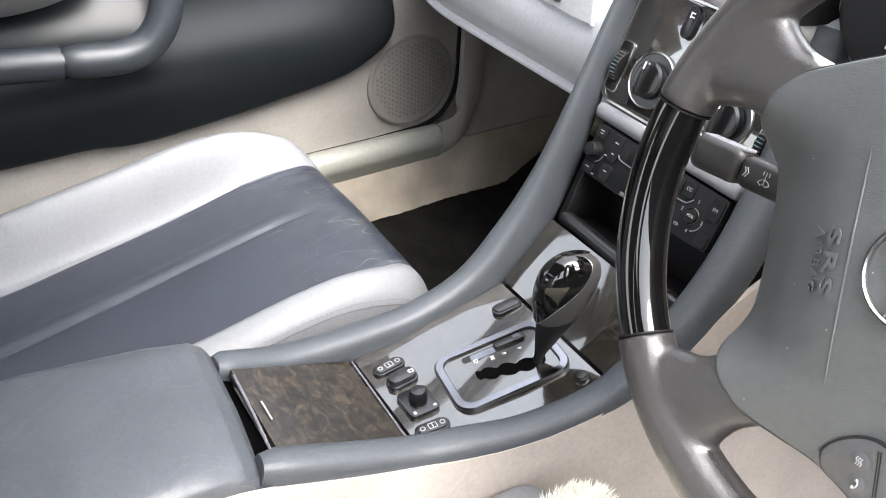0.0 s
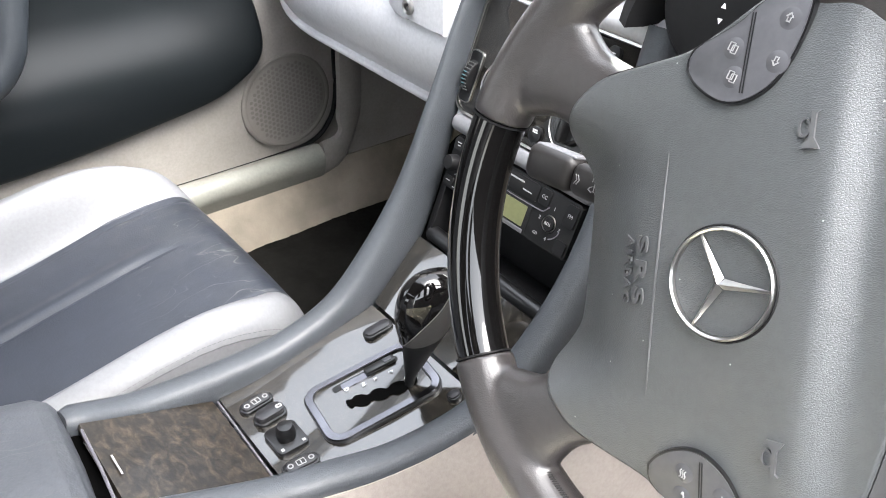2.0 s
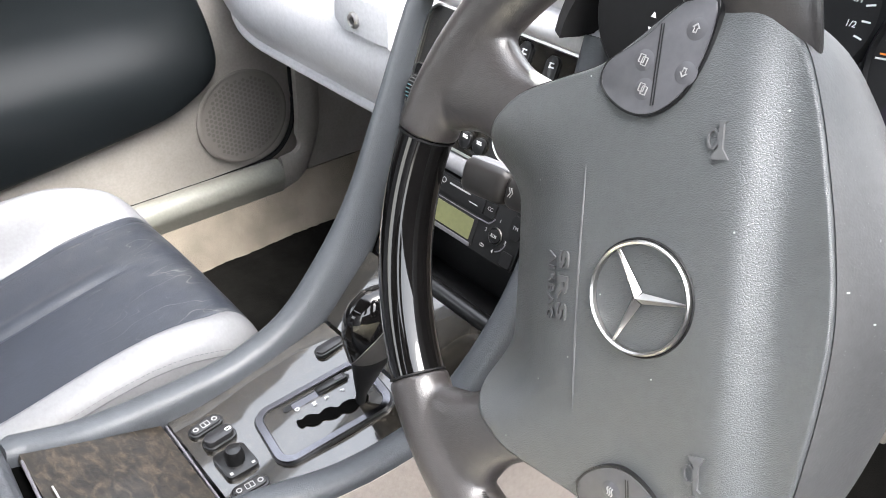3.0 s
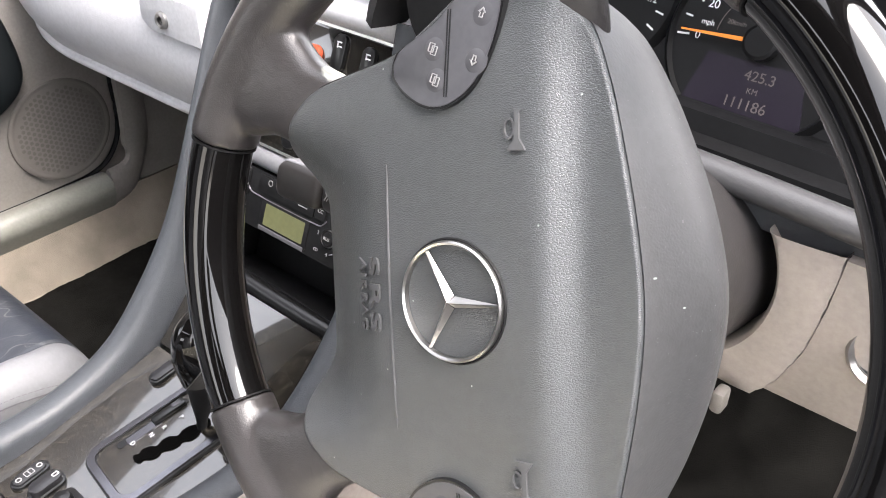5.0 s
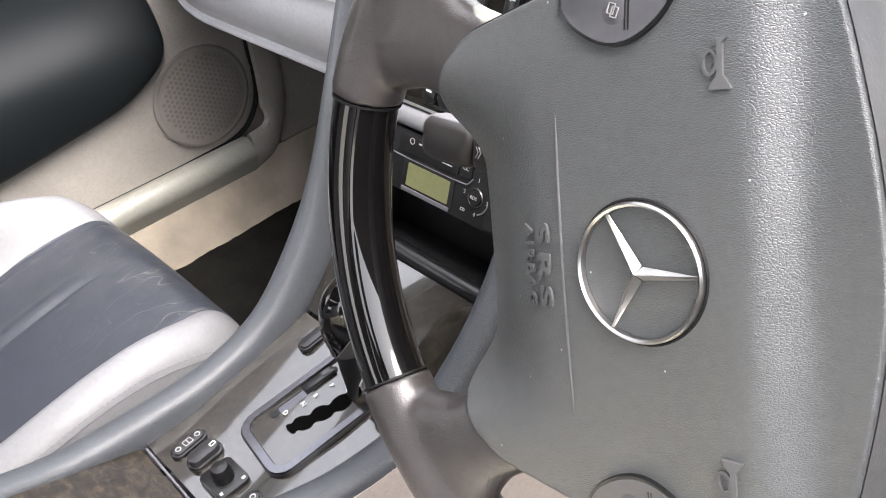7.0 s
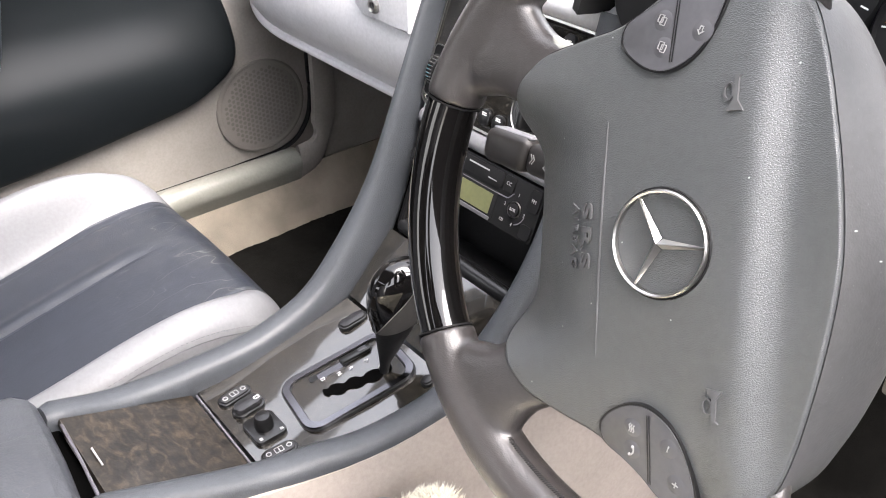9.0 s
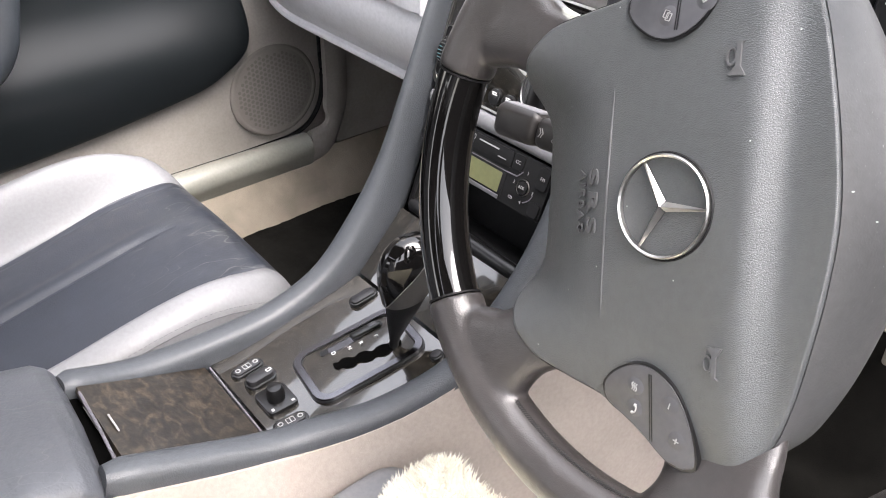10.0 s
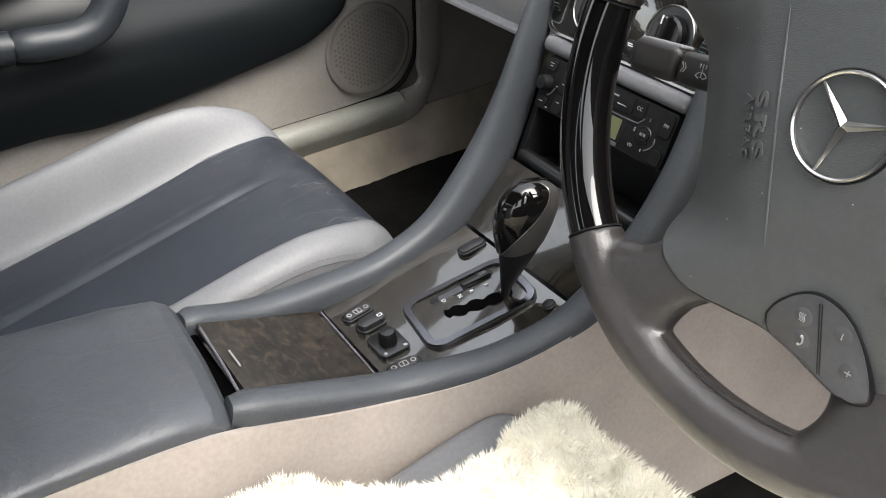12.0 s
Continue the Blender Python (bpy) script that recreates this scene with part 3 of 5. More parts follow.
# sill and pillar trim
solo("door_jamb", rbox((0.02, 0.22, 0.5), (-0.729, 0.41, 0.44), 0.0), DOOR_BEIGE, "beige door jamb behind the seal", "trim", "structure")
solo("door_sill", loft([[(-0.718, y, 0.244), (-0.700, y, 0.254)] + [(-0.676 + 0.024 * math.sin(a), y, 0.238 + 0.025 * math.cos(a)) for a in np.linspace(-0.5, 2.2, 14)] + [(-0.665, y, 0.20), (-0.718, y, 0.20)] for y in (-0.95, -0.4, 0.0, 0.2, 0.372)]), SILL, "pale worn plastic door sill cover", "sill", "structure")
sill_path = spline([(-0.672, 0.374, 0.233), (-0.676, 0.410, 0.240), (-0.681, 0.433, 0.268), (-0.684, 0.446, 0.33), (-0.686, 0.450, 0.42), (-0.688, 0.455, 0.6)], 6)
solo("pillar_trim", loft([[p + Vector((0.013 * math.cos(a), 0.0, 0)) + Vector((0, 0.026 * math.sin(a), 0)).lerp(Vector((0, 0, -0.033 * math.sin(a))), max(0, 1 - (p.z - 0.238) / 0.06)) for a in [2 * math.pi * k / 12 for k in range(12)]] for p in sill_path]), DOOR_BEIGE, "beige windscreen pillar trim", "trim", "structure")
solo("kick_panel", thicken(grid(lambda a, b: (lerp(-0.685, -0.66, a), lerp(0.44, 0.9, a), lerp(0.2, 0.75, b)), 12, 8), 0.01, (1, 0, 0)), DOOR_BEIGE, "beige footwell side panel", "trim", "structure")
solo("wall_left", rbox((0.05, 3.0, 1.0), (-0.80, -0.3, 0.28), 0.0), DOOR_GREY, "grey outer side of the car", "wall", "structure")
solo("wall_back", rbox((1.6, 0.06, 0.76), (0, -1.45, 0.38), 0.02), DASH_DARK, "dark rear bulkhead", "wall", "structure")

# ---- dashboard ----
def dash_profile(x):
    """Passenger side section from the lower lip round the bulge to the top."""
    return [(0.42, 0.535), (0.33, 0.522), (0.302, 0.524), (0.292, 0.532), (0.288, 0.545), (0.272, 0.57), (0.262, 0.60), (0.262, 0.63), (0.272, 0.66), (0.292, 0.685), (0.325, 0.705), (0.40, 0.72)]


dash = thing("dashboard", "silver grey dashboard with a glovebox above the passenger footwell", "dashboard", (-0.3, 0.4, 0.6), kind="structure")
prof = spline([(0, y, z) for y, z in dash_profile(0)], 4)
part("dash_body", thicken(loft([[(x, p.y + 0.05 * max(0, (-0.5 - x) / 0.2) ** 2, p.z) for p in prof] for x in np.linspace(-0.72, -0.106, 24)], cap=False, ring_closed=False), 0.02, (0, -1, 0)), DASH, dash)
latch_o = [(-0.275, 0.688), (-0.275, 0.652), (-0.262, 0.643), (-0.24, 0.641), (-0.22, 0.647), (-0.20, 0.643), (-0.168, 0.641), (-0.168, 0.688)]
part("glovebox_latch", prism(latch_o, -0.02, 0.0, 0.003, Matrix.Translation((0, 0.258, 0)) @ pose(0, 0, 0, 90, 0, 0)), DASH, dash, "silver latch plate")
part("glovebox_lock", lathe([(0.0042, -0.002), (0.0045, 0.003), (0.0075, 0.004), (0.0095, 0.002), (0.01, -0.004)], 24, Matrix.Translation((-0.232, 0.257, 0.660)) @ pose(0, 0, 0, 88, 0, 0), cap=False), CHROME, dash, "round chrome lock")
part("lock_core", lathe([(0.0045, 0.0), (0.0, 0.0005)], 16, Matrix.Translation((-0.232, 0.257, 0.660)) @ pose(0, 0, 0, 88, 0, 0), cap=False), BLACK, dash)
part("lower_lip", tube([(x, 0.2905 + 0.05 * max(0, (-0.5 - x) / 0.2) ** 2, 0.537) for x in np.linspace(-0.72, -0.106, 20)], 0.0075, 10), DASH, dash, "rounded lower lip")
part("dash_top", thicken(grid(lambda a, b: (lerp(-0.75, 0.75, a), lerp(0.395, 1.0, b), 0.725 + 0.03 * math.sin(math.pi * b)), 20, 10), 0.03), DASH_DARK, dash, "dark slate dash top")

# ---- centre console ----
CON_Z = [(-0.30, 0.45), (-0.24, 0.432), (-0.17, 0.401), (-0.104, 0.374), (-0.07, 0.3735), (-0.035, 0.377), (0.02, 0.386), (0.065, 0.396), (0.088, 0.402), (0.158, 0.466)]
CON_L = [(-0.30, -0.05), (-0.24, -0.055), (-0.11, -0.066), (-0.014, -0.07), (0.054, -0.07), (0.1, -0.07), (0.16, -0.075)]
CON_R = [(-0.30, 0.07), (-0.24, 0.072), (-0.11, 0.083), (-0.05, 0.095), (0.0, 0.108), (0.054, 0.12), (0.1, 0.126), (0.16, 0.13)]
TILT_C = math.atan2(0.396 - 0.377, 0.1)


def con(x, y, up=0.0):
    return Vector((x, y, curve(CON_Z, y) + up))


def console_sheet(y0, y1, up, n):
    def fn(a, b):
        y = lerp(y0, y1, b)
        return con(lerp(curve(CON_L, y), curve(CON_R, y), a), y, up)
    return thicken(grid(fn, 10, n), 0.006)


console = thing("centre_console", "slate grey centre console with wood panels", "console", (0.02, -0.05, 0.36))
part("lid", console_sheet(-0.232, -0.108, 0.0, 14), LIDWOOD, console, "faded brown burl wood lid")
# solid black block in place of the gap's shade
part("gap_filler", rbox((0.148, 0.036, 0.09), (0.006, -0.252, 0.371), 0.003), DEEP, console, "black block for the shaded gap behind the lid")
part("lid_edge", tube([con(-0.045, -0.233, 0.001), con(0.01, -0.235, 0.001), con(0.066, -0.239, 0.001)], 0.0015, 8), EDGE, console, "thin pale edge")
part("lid_handle", rbox((0.026, 0.0017, 0.0009), (0.008, -0.222, 0.4262), 0.0003, 1), PRINT, console, "pale pull mark")
part("shift_panel", console_sheet(-0.101, 0.088, 0.001, 26), GLOSSWOOD, console, "dark lacquered burl panel")
part("panel_edge", tube([con(-0.062, -0.104, 0.001), con(0.07, -0.107, 0.001)], 0.0012, 8), EDGE, console, "thin pale edge")
part("lower_panel", console_sheet(0.091, 0.156, 0.001, 6), GLOSSWOOD, console, "dark lacquered ashtray cover")


def rail(points, sizes):
    """Padded rail: oval section of changing width and height along the path."""
    p = spline(points, 8)
    sz = spline([(*s, 0) for s in sizes], 8)
    rings = []
    for i, q in enumerate(p):
        t = (p[min(i + 1, len(p) - 1)] - p[max(i - 1, 0)]).normalized()
        s = Vector((1, 0, 0)) - t * t.x
        s.normalize()
        u = s.cross(t)
        w, h = sz[i].x, sz[i].y
        rings.append([q + s * a + u * b for a, b in oval(w, h, 20, 2.8)])
    r0, r1 = rings[0], rings[-1]
    c0 = sum(r0, Vector()) / len(r0)
    rings.insert(0, [c0 + (v - c0) * 0.75 + (r0[0] - rings[1][0]) * 0.9 for v in r0])
    return loft(rings)


part("rail", rail([(-0.072, -0.238, 0.417), (-0.08, -0.17, 0.389), (-0.084, -0.074, 0.376), (-0.086, -0.008, 0.376), (-0.089, 0.061, 0.394), (-0.093, 0.12, 0.440), (-0.094, 0.165, 0.51), (-0.094, 0.20, 0.60), (-0.095, 0.235, 0.69), (-0.096, 0.26, 0.745)],
                  [(0.032, 0.034), (0.034, 0.038), (0.036, 0.044), (0.036, 0.048), (0.036, 0.056), (0.036, 0.062), (0.027, 0.054), (0.017, 0.042), (0.012, 0.034), (0.012, 0.03)]), RAIL, console, "slate grey padded rail")
part("rail", rail([(0.078, -0.243, 0.430), (0.090, -0.13, 0.391), (0.101, -0.075, 0.383), (0.116, -0.015, 0.381), (0.131, 0.05, 0.395), (0.139, 0.095, 0.42), (0.145, 0.145, 0.47), (0.147, 0.185, 0.53), (0.146, 0.215, 0.60), (0.143, 0.24, 0.68), (0.14, 0.26, 0.74)],
                  [(0.032, 0.034), (0.034, 0.038), (0.036, 0.042), (0.036, 0.044), (0.036, 0.05), (0.036, 0.056), (0.036, 0.058), (0.036, 0.055), (0.036, 0.05), (0.036, 0.045), (0.036, 0.045)]), RAIL, console, "slate grey padded rail")

# armrest box behind the lid
def armrest():
    rings = []
    for y, sx, top, low in ((-0.2385, 0.84, 0.424, 0.414), (-0.2405, 0.92, 0.433, 0.416), (-0.245, 0.975, 0.441, 0.420), (-0.258, 1.0, 0.450, 0.427), (-0.3, 1.01, 0.461, 0.436), (-0.4, 1.03, 0.471, 0.452), (-0.55, 1.03, 0.476, 0.46), (-0.75, 1.03, 0.478, 0.466)):
        ring = []
        for k in range(41):
            t = math.pi * (1.12 - 1.24 * k / 40)
            c, e = math.cos(t), math.sin(t)
            u = 0.5 * math.copysign(abs(c) ** 0.5, c)
            x = -0.005 + u * 0.192 * sx
            v = max(0.0, e) ** 0.55 if e > 0 else 0.5 * e
            dent = 0.002 * noise.noise(Vector((x * 22, y * 14, 0.7))) + 0.0025 * math.sin(u * 3.0) * max(0, e)
            ring.append((x, y - 0.012 * (u + 0.5) * (1 if y > -0.28 else 0) - 0.004 * abs(u) * (1 if y > -0.25 else 0), lerp(low, top, v) + dent * max(0.0, e)))
        rings.append(ring)
    dense = []
    for r0, r1 in zip(rings, rings[1:]):
        for k in range(6):
            dense.append([Vector(p).lerp(Vector(q), k / 6) for p, q in zip(r0, r1)])
    return loft(dense + [rings[-1]])


arm = thing("armrest_box", "grey leather centre armrest behind the lid", "armrest", (0, -0.5, 0.38))
part("cushion", armrest(), ARM, arm, smooth=75)
part("base", rbox((0.15, 0.5, 0.32), (-0.006, -0.51, 0.265), 0.02), BLACK_SOFT, arm, "black box under the cushion")

# ---- gear selector and switches ----
GATE_M = Matrix.Translation(con(0.031, 0.020, 0.003)) @ pose(0, 0, 0, math.degrees(TILT_C), 0, -8)
sel = thing("gear_selector", "automatic gear selector with a black and grey knob", "gear selector", m=GATE_M)
part("gate_frame", frame_ring(rrect(0.080, 0.124, 0.017), rrect(0.067, 0.110, 0.012), -0.002, 0.004), GATE_RIM, sel, "polished grey frame", local=True)
part("gate_border", frame_ring(rrect(0.0835, 0.1275, 0.0185), rrect(0.0795, 0.1235, 0.0165), -0.002, 0.0015), BLACK, sel, "black outer border", local=True)
part("gate_border", frame_ring(rrect(0.0685, 0.1115, 0.0125), rrect(0.0655, 0.1085, 0.011), -0.002, 0.0032), BLACK, sel, "black inner border", local=True)
part("gate_plate", prism(rrect(0.067, 0.110, 0.012), -0.004, 0.0012), GLOSSWOOD, sel, "lacquered dark burl plate", local=True)


def slot_outline():
    """Stepped slot: both edges run along its centre line, pinched between the four positions."""
    mid = spline([(0.001, -0.029, 0), (0.003, -0.020, 0), (0.0065, -0.009, 0), (0.009, 0.004, 0), (0.0125, 0.016, 0), (0.0135, 0.029, 0), (0.013, 0.044, 0)], 8)
    n = len(mid) - 1
    half = [0.0083 * min(1, math.sqrt(max(0, 1 - (2 * k / n - 1) ** 8))) * (1 - 0.42 * abs(math.sin(math.pi * 4.0 * k / n)) ** 4) for k in range(n + 1)]
    return [(p.x + h, p.y) for p, h in zip(mid, half)] + [(p.x - h, p.y) for p, h in list(zip(mid, half))[-2:0:-1]]


# the slot's depth is only a black strip laid on the plate
part("slot", prism(slot_outline(), 0.001, 0.0023), DEEP, sel, "flat black strip for the shade in the stepped slot", local=True)
part("indicator_slot", prism([(x - 0.0245, y + 0.004) for x, y in rrect(0.0075, 0.074, 0.0035)], 0.001, 0.0019), BLACK, sel, "narrow position display", local=True)
part("indicator_face", prism([(x - 0.0225, y - 0.006) for x, y in rrect(0.0085, 0.036, 0.002)], 0.0012, 0.0022), GATE_RIM, sel, "grey position strip", local=True)
part("slider", rbox((0.009, 0.034, 0.005), (-0.0245, 0.021, 0.0035), 0.0018), BLACK, sel, "black program slider", local=True)
part("slider_key", rbox((0.006, 0.009, 0.002), (-0.0245, 0.030, 0.006), 0.0008), BTN, sel, local=True)
part("letters", merge(*[lettering(ch, 0.0066, 0.0001, Matrix.Translation((x, y, 0.0024)) @ Matrix.Rotation(radians(0), 4, 'Z')) for ch, x, y in (("D", -0.017, -0.021), ("N", -0.0125, -0.004), ("R", -0.0115, 0.009), ("P", -0.010, 0.026))]), WHITE, sel, "white gear letters", local=True)
KN = [(0.015, 0.034, 0.0, 0.0055, 0.006), (0.015, 0.036, 0.012, 0.0062, 0.0072), (0.0155, 0.040, 0.025, 0.0105, 0.0128), (0.016, 0.044, 0.038, 0.0142, 0.0185), (0.0165, 0.048, 0.050, 0.0160, 0.0222), (0.017, 0.052, 0.065, 0.0185, 0.0290), (0.0175, 0.055, 0.085, 0.0205, 0.0360), (0.018, 0.0565, 0.103, 0.0205, 0.0370), (0.018, 0.055, 0.118, 0.0165, 0.030), (0.018, 0.051, 0.128, 0.008, 0.014)]


KN.append((0.018, 0.0495, 0.1312, 0.0012, 0.0022))
KN = [(x, y + 0.17 * z, 0.95 * z, (0.87 if z < 0.04 else 0.97) * a, (0.84 if z < 0.04 else 0.90) * b) for x, y, z, a, b in KN]


def knob_rings(lo, hi, grow=0.0):
    pts = spline([(x, y, z) for x, y, z, a, b in KN], 4)
    sz = spline([(a, b, 0) for x, y, z, a, b in KN], 4)
    return [[Vector((p.x + (s.x + grow) * math.cos(2 * math.pi * k / 28), p.y + (s.y + grow) * math.sin(2 * math.pi * k / 28), p.z)) for k in range(28)] for p, s in zip(pts[lo:hi], sz[lo:hi])]


part("lever", tube([(0.012, 0.033, -0.01), (0.012, 0.036, 0.006)], 0.0045, 12), CHROME, sel, "bare metal stem", local=True)
part("knob_neck", loft(knob_rings(0, 20)), BLACK_SOFT, sel, "glossy black neck", local=True)
part("knob_body", loft(knob_rings(19, 41, 0.0008)), KNOB_GREY, sel, "grey knob body", local=True)


def knob_cap():
    """Black lacquered shell over the rear and top of the knob."""
    pts = spline([(x, y, z) for x, y, z, a, b in KN], 4)
    sz = spline([(a, b, 0) for x, y, z, a, b in KN], 4)
    rings = []
    for i in range(19, 41):
        f = min(1, (i - 19) / 16)
        half = 0.75 + 2.1 * f ** 0.9
        p, q = pts[i], sz[i]
        turn = -0.55 * (1 - 0.6 * f)
        rings.append([Vector((p.x + (q.x + 0.002) * math.sin(half * (2 * k / 24 - 1) + turn), p.y - (q.y + 0.002) * math.cos(half * (2 * k / 24 - 1) + turn), p.z + 0.0014)) for k in range(25)])
    return rings


cap_rings = knob_cap()
part("knob_trim", tube([r[0] for r in cap_rings[-6::-1]] + [cap_rings[0][k] for k in range(4, 25, 4)] + [r[-1] for r in cap_rings[1:-5]], 0.0004, 6), CHROME, sel, "thin bright trim", local=True)
part("knob_cap", thicken(loft(cap_rings, cap=False, ring_closed=False), 0.001, (0, -1, 0.3)), PIANO, sel, "black lacquered cap", local=True)


def rocker(x, y, w, d, name, label, turn=0.0, h=0.005):
    m = Matrix.Translation(con(x, y, 0.002)) @ pose(0, 0, 0, 2 if y < -0.03 else math.degrees(TILT_C), 0, turn)
    t = thing(name, label, "switch", m=m, group="console switches")
    part("bezel", prism(rrect(w, d, min(w, d) * 0.45), -0.001, 0.003, 0.001), BLACK, t, local=True)
    part("key", prism(rrect(w * 0.74, d * 0.87, min(w, d) * 0.33), 0.002, h, 0.0015), SWITCH, t, local=True)
    return t


sw = rocker(-0.035, -0.075, 0.016, 0.036, "window_switch", "black window switch with white symbols", 6)
roof = rocker(-0.012, -0.072, 0.020, 0.034, "roof_switch", "plain dark grey rocker switch beside the window switch", 4, 0.009)
sw2 = rocker(0.0605, -0.079, 0.016, 0.036, "window_switch", "black window switch with white symbols", -4)
rocker(-0.034, 0.071, 0.0165, 0.034, "console_switch", "small dark console switch beside the selector", -4)
rocker(0.094, 0.073, 0.013, 0.014, "console_button", "small round-cornered console button beside the selector", 0)
for s_ in (sw, sw2):
    part("symbol", merge(frame_ring(oval(0.0058, 0.0058, 12), oval(0.0036, 0.0036, 12), 0.0045, 0.0054, Matrix.Translation((0, -0.0105, 0))), frame_ring(oval(0.0058, 0.0058, 12), oval(0.0036, 0.0036, 12), 0.0045, 0.0054, Matrix.Translation((0, 0.0105, 0))), frame_ring(rrect(0.007, 0.009, 0.001, 2), rrect(0.0055, 0.0075, 0.0008, 2), 0.0045, 0.0054), rbox((0.0055, 0.001, 0.0008), (0, 0.0, 0.005), 0)), PRINT, s_, "white window symbols", local=True)
part("symbol", frame_ring(rrect(0.004, 0.006, 0.001, 2), rrect(0.0028, 0.0045, 0.0008, 2), 0.0085, 0.0094, Matrix.Translation((0.001, 0.010, 0))), WHITE, roof, local=True)
mir = thing("mirror_switch", "black mirror adjuster knob on a square base", "switch", m=Matrix.Translation(con(0.024, -0.074, 0.002)) @ pose(0, 0, 0, 2, 0, 0))
part("base", prism(rrect(0.036, 0.032, 0.005), -0.001, 0.004, 0.001), BLACK, mir, local=True)
part("knob", lathe([(0.009, 0.003), (0.0095, 0.008), (0.009, 0.015), (0.007, 0.0185), (0.0, 0.0195)], 20, cap=False), BLACK, mir, local=True)
part("symbol", merge(rbox((0.0035, 0.003, 0.0006), (0.0135, -0.011, 0.0042), 0), rbox((0.003, 0.0035, 0.0006), (0.0135, 0.0115, 0.0042), 0)), PRINT, mir, "small white marks", local=True)

# ---- centre stack ----
STACK = Matrix.Translation((0, 0.158, 0.47)) @ pose(0, 0, 0, 90 - math.degrees(math.atan2(0.4, 1)), 0, 0)  # x across, y up the face, z towards the seats
stack = thing("centre_stack", "black and wood centre stack of the dashboard", "dashboard panel", m=STACK)
part("backing", rbox((0.24, 0.30, 0.03), (0.022, 0.13, -0.075), 0.002), BLACK_SOFT, stack, local=True)
part("crossbar", rbox((0.205, 0.018, 0.05), (0.022, 0.129, -0.019), 0.0075, 4), CROSSBAR, stack, "silver grey bar between the panels", local=True)
part("upper_panel", prism([(x + 0.024, y + 0.204) for x, y in rrect(0.222, 0.124, 0.016)], -0.03, 0.0, 0.0025), GLOSSWOOD, stack, "dark lacquered wood panel", local=True)
part("chrome_edge", frame_ring([(x + 0.024, y + 0.204) for x, y in rrect(0.226, 0.128, 0.018)], [(x + 0.024, y + 0.204) for x, y in rrect(0.2215, 0.1235, 0.0158)], -0.01, 0.001), CHROME, stack, "thin chrome edge", local=True)
part("cubby_floor", rbox((0.185, 0.004, 0.075), (0.028, 0.004, -0.042), 0.001), BLACK_SOFT, stack, local=True)
part("cubby_side", rbox((0.004, 0.06, 0.08), (-0.064, 0.033, -0.042), 0.001), BLACK_SOFT, stack, local=True)
part("cubby_side", rbox((0.004, 0.06, 0.08), (0.122, 0.033, -0.042), 0.001), BLACK_SOFT, stack, local=True)
part("cubby_lip", tube([(-0.065, 0.004, -0.008), (0.03, 0.002, -0.006), (0.123, 0.0, -0.008)], 0.009, 12), BLACK, stack, "rounded black lip", local=True)
part("lip_edge", tube([(-0.066, -0.008, -0.002), (0.124, -0.011, -0.002)], 0.0016, 8), CHROME, stack, "thin bright edge", local=True)
part("surround", frame_ring([(x + 0.027, y + 0.055) for x, y in rrect(0.205, 0.128, 0.012)], [(x + 0.0275, y + 0.055) for x, y in rrect(0.186, 0.122, 0.006)], -0.06, -0.008), BLACK_SOFT, stack, local=True)


def dial(x, y):
    d = thing("climate_dial", "black rotary temperature dial in a chrome ring", "dial", m=STACK @ Matrix.Translation((x, y, 0)), group="climate dials")
    part("ring", lathe([(0.0288, 0.0), (0.0287, 0.0028), (0.0278, 0.0036), (0.027, 0.0028), (0.027, -0.001)], 48, cap=False), CHROME, d, "thin chrome ring", local=True)
    part("face", lathe([(0.0, 0.002), (0.0272, 0.002)], 40, cap=False), BLACK, d, local=True)
    part("knob", lathe([(0.0195, 0.001), (0.0185, 0.008), (0.016, 0.010), (0.0, 0.010)], 40, cap=False), BLACK, d, local=True)
    part("grip", rbox((0.009, 0.036, 0.016), (0, 0, 0.012), 0.004, 3), BLACK, d, local=True)
    part("pointer", rbox((0.0015, 0.008, 0.001), (0, 0.013, 0.0203), 0), WHITE, d, local=True)
    return d


dial(-0.028, 0.180)
dial(0.073, 0.180)


def thumbwheel(x, y):
    t = thing("vent_thumbwheel", "ribbed grey thumbwheel with teal marks", "thumbwheel", m=STACK @ Matrix.Translation((x, y, 0)), group="vent thumbwheels")
    part("slot", frame_ring(rrect(0.0185, 0.055, 0.005), rrect(0.0165, 0.0525, 0.004), -0.002, 0.0012), CHROME, t, local=True)
    part("recess", prism(rrect(0.017, 0.053, 0.004), -0.002, 0.0008), BLACK, t, local=True)
    part("wheel", lathe([(0.0, -0.005), (0.019, -0.005), (0.02, -0.004), (0.02, 0.004), (0.019, 0.005), (0.0, 0.005)], 40, Matrix.Translation((0, 0, -0.010)) @ pose(0, 0, 0, 0, 90, 0), cap=False), BLACK_SOFT, t, local=True)
    for k in range(9):
        a = radians(90 - 44 + 11 * k)
        rib = part("rib", rbox((0.009, 0.0011, 0.0014), (0, 0.0203 * math.cos(a), -0.010 + 0.0203 * math.sin(a)), 0.0003, 1), LEDGE, t, local=True)
        if 2 < k < 7:
            part("mark", rbox((0.004, 0.0007, 0.0004), (0, 0.0211 * math.cos(a), -0.010 + 0.0211 * math.sin(a)), 0), TEAL, rib, "teal mark", local=True)


thumbwheel(-0.076, 0.178)
thumbwheel(0.120, 0.178)


